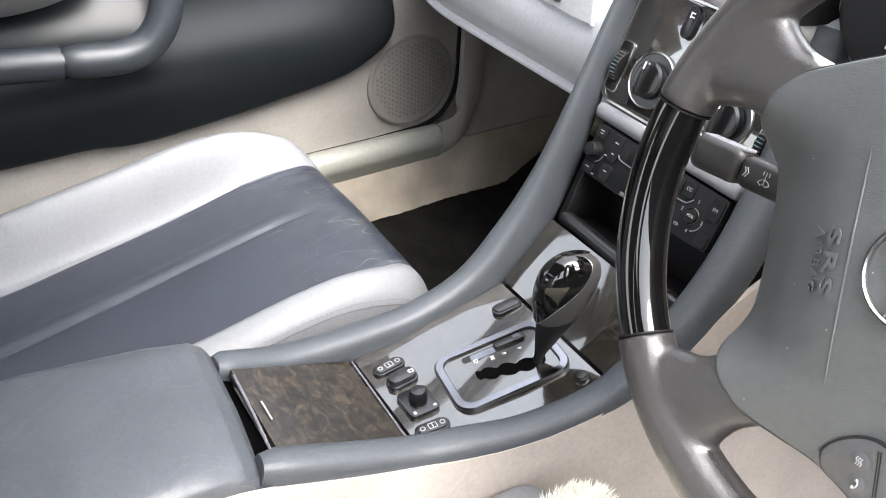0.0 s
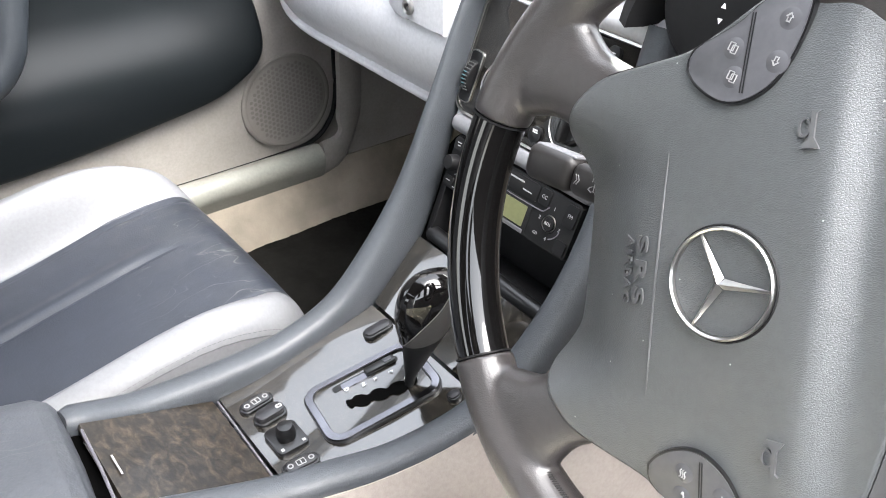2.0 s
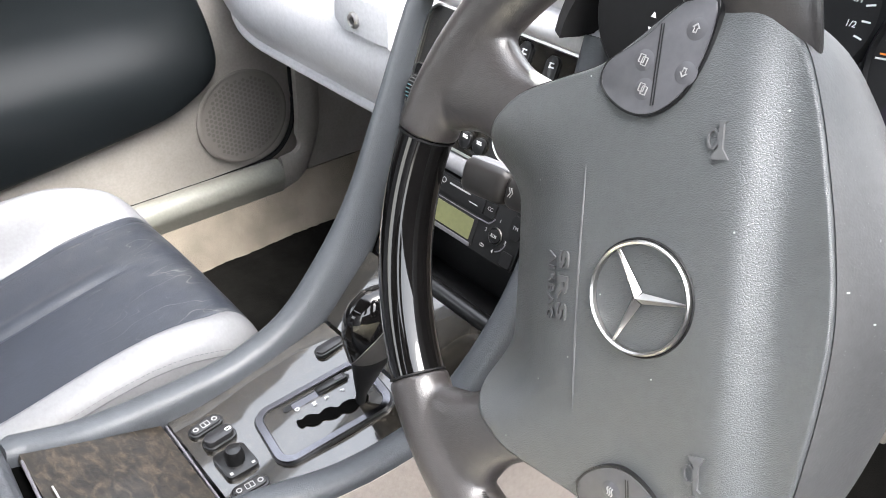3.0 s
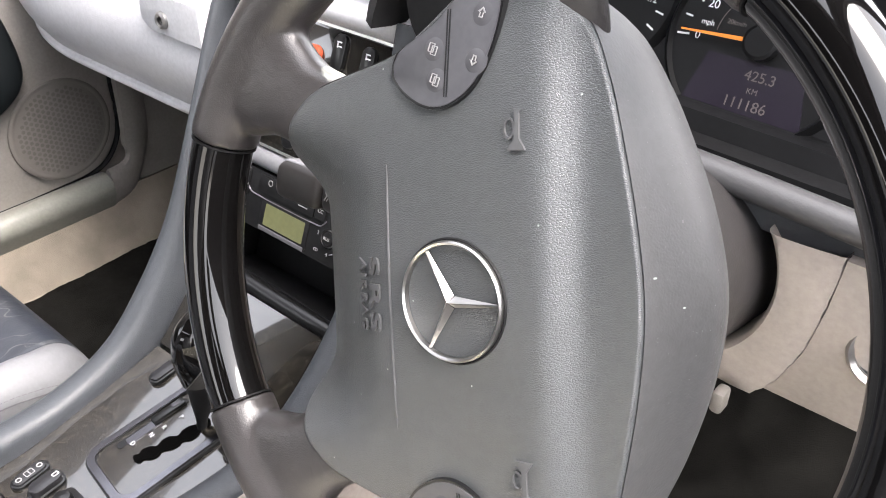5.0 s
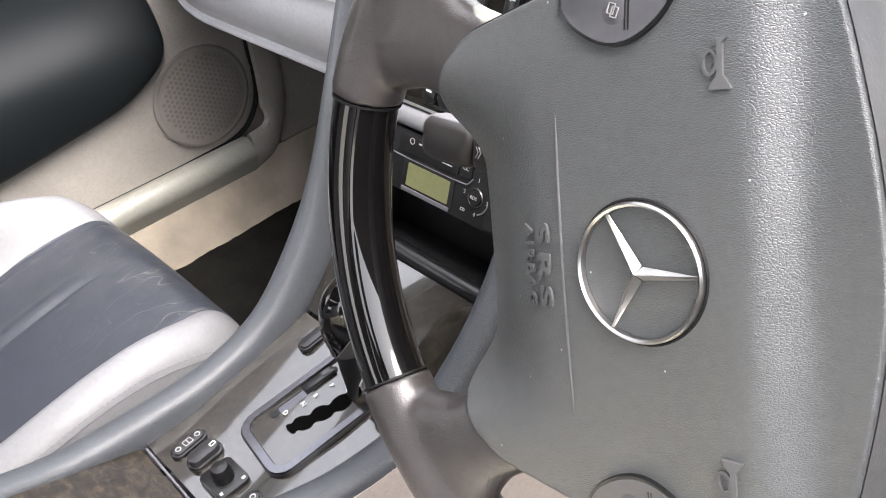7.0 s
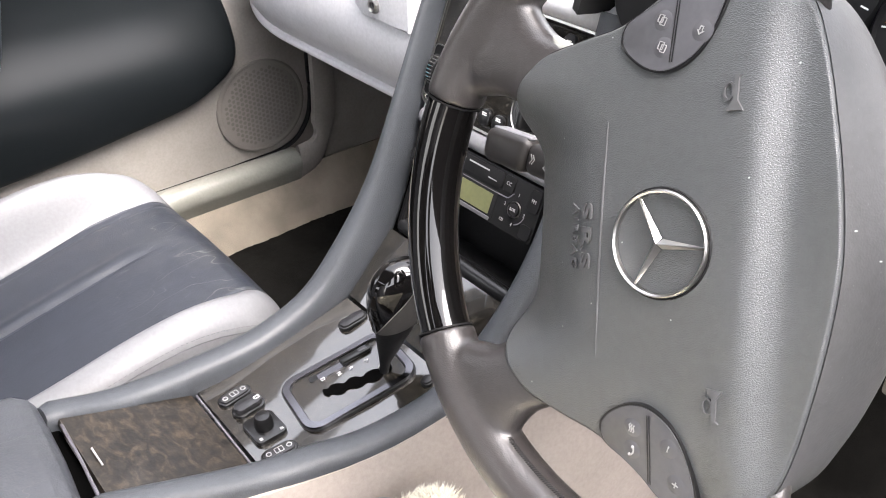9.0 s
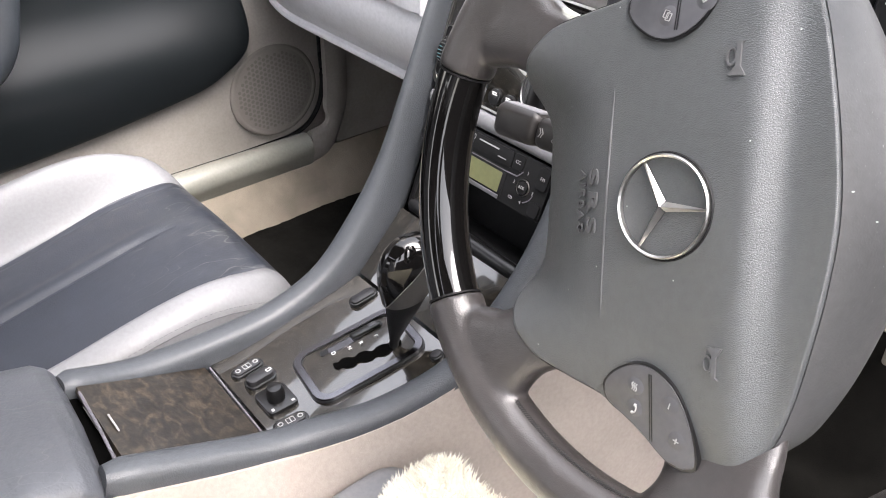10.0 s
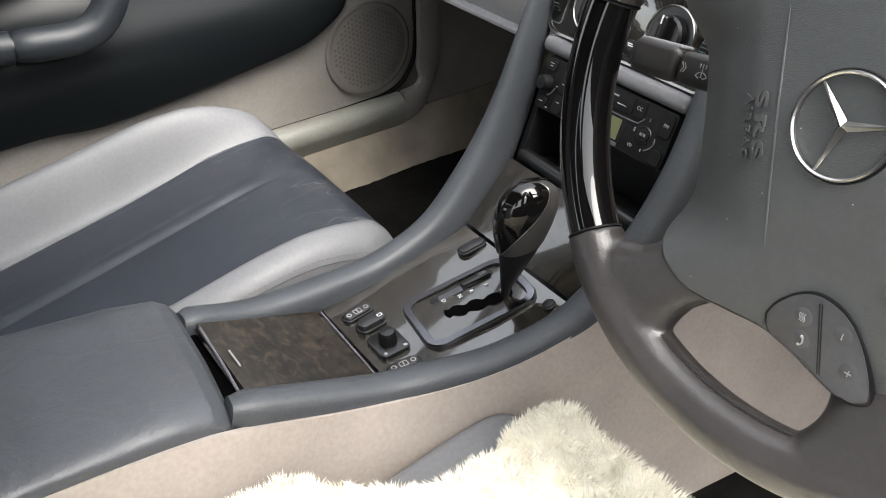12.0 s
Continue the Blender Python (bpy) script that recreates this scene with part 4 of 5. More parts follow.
def stack_button(x, y, w, h, name, label, mark=True):
    b = thing(name, label, "button", m=STACK @ Matrix.Translation((x, y, 0)), group="stack buttons")
    part("key", prism(rrect(w, h, min(w, h) * 0.4), -0.002, 0.004, 0.0015), RED if name == "hazard_button" else BLACK, b, local=True)
    if mark:
        part("symbol", merge(rbox((w * 0.4, 0.0012, 0.0006), (0, h * 0.28, 0.0042), 0), rbox((0.0012, h * 0.16, 0.0006), (-w * 0.12, h * 0.2, 0.0042), 0), rbox((w * 0.35, 0.0012, 0.0006), (w * 0.08, h * 0.16, 0.0042), 0)), WHITE, b, "white symbol", local=True)


stack_button(-0.013, 0.246, 0.014, 0.032, "seat_button", "black elongated button with a white seat symbol")
stack_button(0.053, 0.247, 0.014, 0.032, "seat_button", "black elongated button with a white seat symbol")
stack_button(0.088, 0.245, 0.014, 0.03, "lock_button", "black elongated button with a white lock symbol")
stack_button(0.023, 0.238, 0.018, 0.018, "hazard_button", "red hazard warning button", False)
stack_button(0.014, 0.156, 0.016, 0.016, "defrost_button", "small black button with a white symbol")
stack_button(0.034, 0.156, 0.016, 0.016, "defrost_button", "small black button with a white symbol")

radio = thing("car_radio", "black car radio with an olive display", "radio", m=STACK @ Matrix.Translation((0.0265, 0.090, 0.002)))
part("face", prism(rrect(0.184, 0.056, 0.004), -0.03, 0.0, 0.0015), BLACK_SOFT, radio, local=True)
part("display_frame", prism([(x + 0.003, y - 0.01) for x, y in rrect(0.066, 0.03, 0.002)], -0.001, 0.001, 0.0008), BLACK_SOFT, radio, local=True)
part("display", prism([(x + 0.004, y - 0.010) for x, y in rrect(0.054, 0.021, 0.001)], 0.0, 0.0014), LCD, radio, "olive green display", local=True)
part("cassette_door", prism([(x + 0.0, y + 0.017) for x, y in rrect(0.076, 0.017, 0.002)], 0.0, 0.0016, 0.0006), BLACK_SOFT, radio, local=True)
part("brand_plate", merge(rbox((0.03, 0.0014, 0.0006), (0.002, 0.0205, 0.0018), 0), rbox((0.012, 0.0009, 0.0006), (0.024, 0.014, 0.0018), 0), frame_ring(oval(0.006, 0.006, 14), oval(0.0048, 0.0048, 14), 0.0016, 0.0021, Matrix.Translation((-0.022, 0.0205, 0)))), PRINT, radio, "pale unreadable bars", local=True)
part("knob", lathe([(0.0085, 0.0), (0.008, 0.010), (0.007, 0.012), (0.0, 0.0125)], 24, Matrix.Translation((-0.082, 0.0, 0)), cap=False), BLACK_SOFT, radio, "round volume knob", local=True)
part("knob", lathe([(0.0068, 0.0), (0.0064, 0.003), (0.0, 0.0035)], 24, Matrix.Translation((0.062, -0.003, 0)), cap=False), BLACK_SOFT, radio, local=True)
part("knob_ring", lathe([(0.0085, 0.001), (0.008, 0.0022), (0.0072, 0.001)], 28, Matrix.Translation((0.062, -0.003, 0)), cap=False), CHROME, radio, local=True)
for cx, cy, w, h in ((0.047, 0.018, 0.014, 0.016), (0.083, 0.014, 0.014, 0.022), (0.083, -0.018, 0.014, 0.014), (-0.083, 0.02, 0.015, 0.013), (-0.058, 0.012, 0.014, 0.028), (-0.083, -0.02, 0.015, 0.01), (-0.058, -0.016, 0.014, 0.018)):
    part("button", prism([(x + cx, y + cy) for x, y in rrect(w, h, 0.003)], 0.0, 0.002, 0.0006), BLACK_SOFT, radio, local=True, smooth=12)
part("legend", merge(*[rbox((w, 0.0009, 0.0004), (x, y, 0.0022), 0) for x, y, w in ((-0.083, 0.0215, 0.006), (-0.083, 0.0185, 0.004), (-0.058, 0.018, 0.005), (-0.058, 0.006, 0.004), (-0.058, -0.014, 0.005), (-0.083, -0.020, 0.006), (-0.066, 0.001, 0.003), (-0.097 + 0.025, -0.024, 0.003))]), PRINT, radio, "small pale key marks", local=True)
part("legend", merge(lettering("RDS", 0.0042, 0.0002, Matrix.Translation((0.062, -0.003, 0.0038))), lettering("CC", 0.005, 0.0002, Matrix.Translation((0.047, 0.018, 0.0023))), lettering("FM", 0.005, 0.0002, Matrix.Translation((0.083, 0.014, 0.0023))), lettering("1", 0.005, 0.0002, Matrix.Translation((0.062, 0.012, 0.0004))), lettering("2", 0.005, 0.0002, Matrix.Translation((0.048, -0.002, 0.0004))), lettering("3", 0.005, 0.0002, Matrix.Translation((0.075, -0.004, 0.0004))), lettering("4", 0.005, 0.0002, Matrix.Translation((0.063, -0.018, 0.0004))), lettering("CD", 0.004, 0.0002, Matrix.Translation((0.049, -0.018, 0.0004)))), PRINT, radio, "white key legends", local=True)

part("bay_outline", tube(spline([(-0.053, 0.026, 0.0006), (-0.053, 0.013, 0.0006), (-0.049, 0.006, 0.0006), (-0.040, 0.004, 0.0006), (0.0, 0.0036, 0.0006), (0.044, 0.004, 0.0006), (0.051, 0.006, 0.0006), (0.0555, 0.011, 0.0006)], 4), 0.0007, 6), EDGE, radio, "thin pale outline of the cassette bay", local=True)
part("display_sill", rbox((0.062, 0.004, 0.0016), (0.003, -0.0245, 0.0012), 0.0005, 1), BTN, radio, "pale sill under the display", local=True)
for a0, a1 in ((-70, -10),):
    part("arc", tube([(0.062 + 0.0145 * math.cos(radians(a)), -0.003 + 0.0145 * math.sin(radians(a)), 0.0008) for a in np.linspace(a0, a1, 9)], 0.0006, 6), EDGE, radio, "pale arc round the knob", local=True)
    part("arc", tube([(-0.082 + 0.0125 * math.cos(radians(a)), 0.0125 * math.sin(radians(a)), 0.0008) for a in np.linspace(a0, a1, 9)], 0.0006, 6), EDGE, radio, "pale arc round the knob", local=True)

# silver vents above the stack and the driver's dash
vent_prof = spline([(0, y, z) for y, z in ((0.272, 0.716), (0.252, 0.722), (0.245, 0.733), (0.250, 0.745), (0.261, 0.750), (0.256, 0.757), (0.252, 0.768), (0.260, 0.782), (0.30, 0.79))], 4)
part("centre_vent", thicken(loft([[(x, p.y, p.z) for p in vent_prof] for x in np.linspace(-0.1, 0.19, 8)], cap=False, ring_closed=False), 0.01, (0, -1, 1)), DASH, dash, "silver rolls above the wood panel")

# ---- driver's side of the dashboard ----
part("ledge", tube(spline([(0.225, 0.232, 0.734), (0.28, 0.217, 0.732), (0.42, 0.216, 0.7265), (0.56, 0.216, 0.719), (0.72, 0.225, 0.712)], 6), 0.0095, 12), LEDGE, dash, "silver ledge under the instruments")
part("under_ledge", thicken(grid(lambda a, b: (lerp(0.215, 0.74, a), lerp(0.216, 0.226, b), lerp(0.722, 0.694, b) - 0.012 * (a - 0.45)), 10, 4), 0.012, (0, -1, 0)), DASH_DARK, dash, "dark grey strip")
part("binnacle_step", thicken(grid(lambda a, b: (lerp(0.262, 0.66, a), 0.222 + 0.03 * b, 0.736 + 0.012 * (1 if b > 0.5 else 0) - 0.012 * (a - 0.45)), 8, 8), 0.006), BLACK_SOFT, dash, "dark stepped binnacle floor")
part("binnacle_floor", thicken(grid(lambda a, b: (lerp(0.262, 0.66, a), lerp(0.25, 0.32, b), lerp(0.748, 0.742, b) - 0.012 * (a - 0.45)), 8, 4), 0.01), BLACK_SOFT, dash, "dark binnacle floor")
for x0, x1, side in ((0.15, 0.2715, -1), (0.4985, 0.74, 1)):
    def knee(a, b):
        z = lerp(0.701, 0.573, b)
        cut = curve([(0.570, -0.036), (0.59, -0.0215), (0.624, -0.0095), (0.663, -0.0035), (0.71, 0.0)], z) + 0.0012
        near_x, far_x = (x0, x1 - cut) if side < 0 else (x0 + cut, x1)
        return (lerp(near_x, far_x, a), 0.2165 - 0.05 * (z - 0.662) + 0.012 * b ** 3, z)
    part("lower_cover", thicken(grid(knee, 20, 16), 0.02, (0, -1, 0)), BEIGE, dash, "beige knee cover")
cl = thing("instrument_cluster", "dark instrument cluster with an orange needle", "instrument cluster", m=Matrix.Translation((0.404, 0.276, 0.788)) @ pose(0, 0, 0, 66, 0, 0))
part("face", prism(rrect(0.44, 0.15, 0.06), -0.01, 0.0), BLACK_SOFT, cl, local=True)


def gauge(x, y, r):
    part("gauge_face", lathe([(0.0, 0.0015), (r * 0.97, 0.0015), (r, 0.006), (r + 0.004, 0.0)], 48, Matrix.Translation((x, y, 0)), cap=False), BLACK, cl, local=True)


gauge(0, 0, 0.060)
gauge(-0.115, 0.012, 0.052)
gauge(0.115, 0.012, 0.052)
part("lcd", prism([(-0.031, -0.012), (0.031, -0.012), (0.040, -0.047), (-0.040, -0.047)], 0.001, 0.003), LCD_DARK, cl, "violet dark display", local=True)
DIGITS = plain("display_digits", (0.11, 0.095, 0.09), 0.5)
part("trip_digits", lettering("425.3", 0.009, 0.0001, Matrix.Translation((0.006, -0.0205, 0.0034))), DIGITS, cl, "grey trip digits", local=True)
part("unit_letters", lettering("KM", 0.005, 0.0001, Matrix.Translation((0.004, -0.0295, 0.0034))), DIGITS, cl, "grey unit letters", local=True)
part("distance_digits", lettering("111186", 0.0095, 0.0001, Matrix.Translation((0.002, -0.0385, 0.0034))), DIGITS, cl, "grey distance digits", local=True)
part("needle", prism([(-0.052, -0.0035), (0.0, -0.0015), (0.0, 0.0015), (-0.052, -0.0025)], 0.006, 0.0075), ORANGE, cl, "orange needle", local=True)
part("needle_hub", lathe([(0.011, 0.002), (0.011, 0.009), (0.009, 0.0105), (0.0, 0.0105)], 24, cap=False), BLACK, cl, local=True)
for k in range(14):
    part("tick", rbox((0.008 if k % 2 == 0 else 0.005, 0.0012, 0.0004), (0.052, 0, 0.0022), 0, m=Matrix.Rotation(radians(186 - 13 * k), 4, 'Z')), WHITE, cl, "white scale mark", local=True)
for k in range(7):
    part("tick", rbox((0.006, 0.0012, 0.0004), (0.044, 0, 0.0022), 0, m=Matrix.Translation((-0.115, 0.012, 0)) @ Matrix.Rotation(radians(30 - 14 * k), 4, 'Z')), WHITE, cl, "white scale mark", local=True)
for ch, h, x, y in (("0", 0.007, -0.042, -0.0045), ("20", 0.0075, -0.038, 0.016), ("mph", 0.005, -0.038, 0.0045), ("1/1", 0.006, -0.082, 0.026), ("1/2", 0.006, -0.080, 0.010)):
    part("figure", lettering(ch, h, 0.0001, Matrix.Translation((x, y, 0.0024))), WHITE, cl, "white figure", local=True)
for ch, x, y in (("20km/h", -0.020, 0.008), ("40", -0.024, 0.022), ("60", -0.016, 0.034)):
    part("figure", lettering(ch, 0.0042, 0.0001, Matrix.Translation((x, y, 0.0024))), DIGITS, cl, "grey inner figure", local=True)
part("inner_scale", tube([(-0.031 * math.cos(a), 0.031 * math.sin(a), 0.0022) for a in np.linspace(0.05, 1.4, 16)], 0.0003, 5), DIGITS, cl, "thin inner scale line", local=True)


def hood():
    """Arched binnacle hood over the instruments."""
    rings = []
    for d, grow in ((0.03, 0.0), (-0.055, 0.012), (-0.07, 0.02), (-0.06, 0.035), (0.06, 0.05)):
        rings.append([(0.39 + (0.25 + grow) * math.cos(a), 0.29 + d + 0.03 * math.sin(a), 0.745 + (0.115 + grow) * math.sin(a)) for a in np.linspace(math.pi, 0, 40)])
    return thicken(loft(rings, cap=False, ring_closed=False), 0.004, (0, -1, 0.2))


part("hood", hood(), BLACK_SOFT, cl, "dark arched hood")
CHEEK = Matrix.Translation((0.205, 0.30, 0.772)) @ pose(0, 0, 0, 78, 0, 0)
cheek = part("hood_cheek", lathe([(0.0, 0.075), (0.044, 0.075), (0.054, 0.073), (0.060, 0.066), (0.063, 0.05), (0.066, 0.0)], 40, CHEEK, cap=False), BLACK_SOFT, cl, "dark round end of the binnacle")
for y, o in ((-0.014, [(-0.0022, 0.0018), (0.0022, 0.0018), (0.0, -0.0022)]), (-0.003, [(-0.0022, -0.0018), (0.0022, -0.0018), (0.0, 0.0022)])):
    part("symbol", prism(o, 0.0752, 0.0757, 0, CHEEK @ Matrix.Translation((0.0, y, 0))), WHITE, cheek, "white arrow", local=False)
part("symbol", lettering("R", 0.006, 0.0002, CHEEK @ Matrix.Translation((-0.002, -0.032, 0.0755))), WHITE, cheek, "white letter", local=False)

# ---- steering column, ignition ----
WC, TIP = Vector((0.385, 0.0, 0.74)), math.degrees(math.atan2(0.34, 0.94))
COL = Matrix.Translation(WC) @ pose(0, 0, 0, 90 - TIP, 0, 0)  # local z runs back towards the driver
column = thing("steering_column", "steering column with a beige collar", "steering column", m=COL)
part("boot", lathe([(0.048, -0.045), (0.056, -0.05), (0.061, -0.09), (0.0705, -0.2), (0.071, -0.3)], 48, Matrix.Translation((0, -0.004, 0)), cap=False), BOOT, column, "grey column boot", local=True)
CUP = Vector((0.385, 0.212, 0.662))  # where the column leaves the dashboard


def column_surround():
    """Beige plate round the column opening, cut off flat above, bowed seams at its sides."""
    def rim_point(a, r):
        return CUP.x + r * math.sin(a), CUP.z - r * math.cos(a)

    def outer(a):
        for r in np.linspace(0.083, 0.2, 80):
            x, z = rim_point(a, r)
            side = curve([(0.570, 0.078), (0.59, 0.092), (0.624, 0.104), (0.663, 0.110), (0.71, 0.1135)], z)
            if abs(x - CUP.x) > side or z < 0.574:
                break
        return x, z
    rings = []
    for depth, mixing in ((0.03, 0.0), (0.006, 0.0), (0.002, 0.03), (0.0, 0.09), (0.0, 0.3), (0.001, 0.6), (0.003, 0.93), (0.0045, 0.985), (0.008, 1.0), (0.03, 1.0)):
        ring = []
        for a in np.linspace(-2.12, 2.12, 90):
            (x0, z0), (x1, z1) = rim_point(a, 0.079), outer(a)
            x, z = lerp(x0, x1, mixing), min(0.7035, lerp(z0, z1, mixing))
            ring.append((x, CUP.y + depth - 0.10 * (z - CUP.z) * 0.5, z))
        rings.append(ring)
    return loft(rings, cap=False, ring_closed=False)


# black plate puts the shade into the column opening
part("opening", rbox((0.19, 0.01, 0.15), (0.385, 0.262, 0.64), 0.0), DEEP, column, "black plate for the shade round the column")
part("collar", column_surround(), BEIGE, column, "beige plate round the column")
part("adjuster", rbox((0.009, 0.014, 0.018), (0.452, 0.205, 0.572), 0.003, 2, pose(0, 0, 0)), SPEAKER, column, "small beige column lever")
ign = thing("ignition_lock", "black ignition lock in a chrome ring", "ignition lock", m=Matrix.Translation((0.534, 0.222, 0.645)) @ pose(0, 0, 0, 80, 0, 0))
part("ring", lathe([(0.022, -0.01), (0.022, 0.003), (0.0195, 0.006), (0.017, 0.003), (0.017, -0.01)], 40, cap=False), CHROME, ign, "chrome ring", local=True)
part("core", lathe([(0.017, 0.0), (0.012, -0.002), (0.0, -0.002)], 32, cap=False), BLACK, ign, local=True)


def stalk():
    m = Matrix.Translation((0.162, 0.093, 0.682)) @ pose(0, 0, 0, 70, -6, 0)
    t = thing("wiper_stalk", "black wiper stalk with a painted highlight on top", "stalk", m=m)
    part("lever", rbox((0.046, 0.027, 0.024), (0.018, 0, 0), 0.008, 4), STALK, t, local=True)
    part("sleeve", rbox((0.09, 0.024, 0.022), (0.086, -0.0005, 0), 0.007, 4), STALK, t, local=True)
    # sky highlight along the stalk's top, put in as a paler strip
    part("upper_highlight", rbox((0.040, 0.003, 0.015), (0.019, 0.0125, -0.001), 0.0014, 3), CROSSBAR, t, "pale strip for the sky highlight", local=True)
    fan = [(0.006 * math.cos(a), 0.006 * math.sin(a)) for a in np.linspace(0.45, 2.69, 11)] + [(0.0022 * math.cos(a), 0.0022 * math.sin(a)) for a in np.linspace(2.69, 0.45, 7)]
    part("symbol", frame_ring(fan, [(x * 0.8, 0.0009 + y * 0.77) for x, y in fan], 0.0105, 0.0113, Matrix.Translation((0.066, -0.006, 0))), PRINT, t, "white wiper symbol", local=True)
    part("symbol", merge(rbox((0.0006, 0.006, 0.0005), (0.066, -0.001, 0.0111), 0), *[rbox((0.0006, 0.0028, 0.0005), (0.0635 + 0.0025 * k, 0.004, 0.0111), 0) for k in range(3)]), PRINT, t, "white washer jets", local=True)
    part("symbol", merge(*[tube([(0.0485 + 0.0022 * k - 0.0012, 0.0034, 0.0111), (0.0485 + 0.0022 * k + 0.0008, 0.0, 0.0111), (0.0485 + 0.0022 * k - 0.0012, -0.0034, 0.0111)], 0.0005, 5) for k in range(2)]), PRINT, t, "pale chevrons", local=True)


stalk()

# ---- steering wheel, turned far to the right ----
TURN_W = -71.0
WHEEL = COL @ Matrix.Rotation(radians(TURN_W), 4, 'Z')  # x its right, y its top, z towards the driver
wheel = thing("steering_wheel", "grey leather and black lacquer steering wheel turned sideways", "steering wheel", m=WHEEL)
RIM_R, RIM_A, RIM_B, RIM_W = 0.187, 0.0165, 0.018, -0.014


def rim(a0, a1, n, grow=0.0):
    rings = []
    for k in range(n + 1):
        a = radians(lerp(a0, a1, k / n))
        c = Vector((math.cos(a), math.sin(a), 0))
        rings.append([c * (RIM_R + (RIM_A + grow) * math.cos(t)) + Vector((0, 0, RIM_W + (RIM_B + grow) * math.sin(t))) for t in [2 * math.pi * j / 20 for j in range(20)]])
    return loft(rings)


part("rim_wood", rim(-114, -66, 24), PIANO, wheel, "black lacquered rim section", local=True)
part("rim_wood", rim(48, 132, 36), PIANO, wheel, "black lacquered rim section", local=True)
for a in (-114.2, -65.8, 47.8, 132.2):
    part("joint_ring", rim(a - 0.2, a + 0.2, 1, 0.0012), BLACK_SOFT, wheel, "dark joint", local=True)

HALF = [(0, -0.104), (0.022, -0.105), (0.04, -0.108), (0.055, -0.112), (0.066, -0.1145), (0.077, -0.111), (0.090, -0.101), (0.100, -0.087), (0.107, -0.061), (0.113, -0.037), (0.124, -0.019), (0.137, -0.003), (0.1465, 0.012), (0.1455, 0.026), (0.1375, 0.044), (0.1205, 0.0605), (0.098, 0.0695), (0.07, 0.0765), (0.035, 0.083), (0, 0.086)]
full = HALF + [(-x, y) for x, y in HALF[-2:0:-1]]
OUT = [(p.x, p.y) for p in spline([(*q, 0) for q in full] + [(*full[0], 0)], 5)[:-1]]


def pad_height(x, y):
    def ease(a, b, v):
        v = min(1, max(0, (v - a) / (b - a)))
        return v * v * (3 - 2 * v)
    def bend(v, w):
        return w * math.log(1 + math.exp(min(60, v / w)))
    h = -0.35 * x * x * 1.2
    h -= 0.02 * bend(y - 0.048, 0.005) + 0.0118 / (1 + math.exp((0.0530 - y) / 0.0042))
    h -= (0.40 * bend(-y - 0.050, 0.008) + 0.35 * bend(-y - 0.082, 0.006)) * ease(0.0, 1.0, (0.088 - abs(x)) / 0.05)
    h -= 0.006 * max(0, (abs(x) - 0.095) / 0.045) ** 2 * (1 if y < 0.03 else max(0, 1 - (y - 0.03) / 0.03))
    return h


def pad():
    rings = []
    steps = [1.0, 0.9985, 0.995, 0.989, 0.982, 0.975, 0.96, 0.94] + list(np.linspace(0.92, 0.03, 46))
    for s in steps:
        drop = 0.0032 * (1 - math.sqrt(max(0, 1 - max(0, (s - 0.98) / 0.02) ** 2)))
        rings.append([(x * s, y * s, pad_height(x * s, y * s) - drop) for x, y in OUT])
    return loft(rings, cap=True)


def housing():
    """Rear shell: a lip along the seam, then a band that widens backwards above the hub."""
    rings = []
    for s, w, g in ((0.985, -0.008, 0.0), (0.9985, -0.0012, 0.0), (1.003, -0.0006, 0.02), (1.008, -0.0028, 0.08), (1.010, -0.018, 0.42), (1.008, -0.030, 0.82), (1.004, -0.038, 0.97), (0.99, -0.045, 1.0), (0.96, -0.052, 0.92), (0.90, -0.058, 0.8), (0.65, -0.064, 0.6)):
        ring = []
        for x, y in OUT:
            top = max(0, y / 0.086) ** 0.7 * max(0, 1 - (x / 0.13) ** 2)
            ring.append((x * s, y * s + 0.0205 * g * top, pad_height(x, y) + w - 0.0015))
        rings.append(ring)
    return loft(rings)


part("airbag_cover", pad(), PAD, wheel, "grained grey airbag cover", local=True)
part("housing", housing(), HOUSING, wheel, "smooth grey rear housing", local=True)


def spoke(side, low):
    """Leather web between two edge lines, from under the pad into the rim."""
    if low:
        left = [(0.052, -0.076), (0.064, -0.098), (0.0735, -0.114), (0.0785, -0.127), (0.079, -0.146), (0.086, -0.166)]
        right = [(0.094, -0.052), (0.1025, -0.067), (0.1085, -0.079), (0.1145, -0.0905), (0.126, -0.101), (0.142, -0.110)]
        thick = [0.010, 0.0115, 0.0125, 0.0135, 0.0145, 0.015]
        level = [-0.022, -0.0185, -0.017, -0.016, -0.0152, -0.014]
    else:
        left = [(0.095, 0.058), (0.113, 0.0655), (0.127, 0.0670), (0.140, 0.0670), (0.152, 0.070), (0.166, 0.080)]
        right = [(0.123, -0.007), (0.134, -0.0035), (0.145, -0.0005), (0.155, -0.0025), (0.165, -0.0105), (0.179, -0.028)]
        thick = [0.010, 0.0115, 0.0130, 0.0140, 0.015, 0.0155]
        level = [-0.032, -0.0275, -0.0225, -0.0185, -0.016, -0.014]
    a, b = spline([(*q, 0) for q in left], 4), spline([(*q, 0) for q in right], 4)
    tz = spline([(t, z, 0) for t, z in zip(thick, level)], 4)
    rings = []
    for p, q, c in zip(a, b, tz):
        mid, half = (p + q) / 2, (q - p) / 2
        rings.append([Vector((side * (mid.x + half.x * u), mid.y + half.y * u, c.y + c.x * w)) for u, w in oval(2, 2, 32, 2.5)])
    return loft(rings)


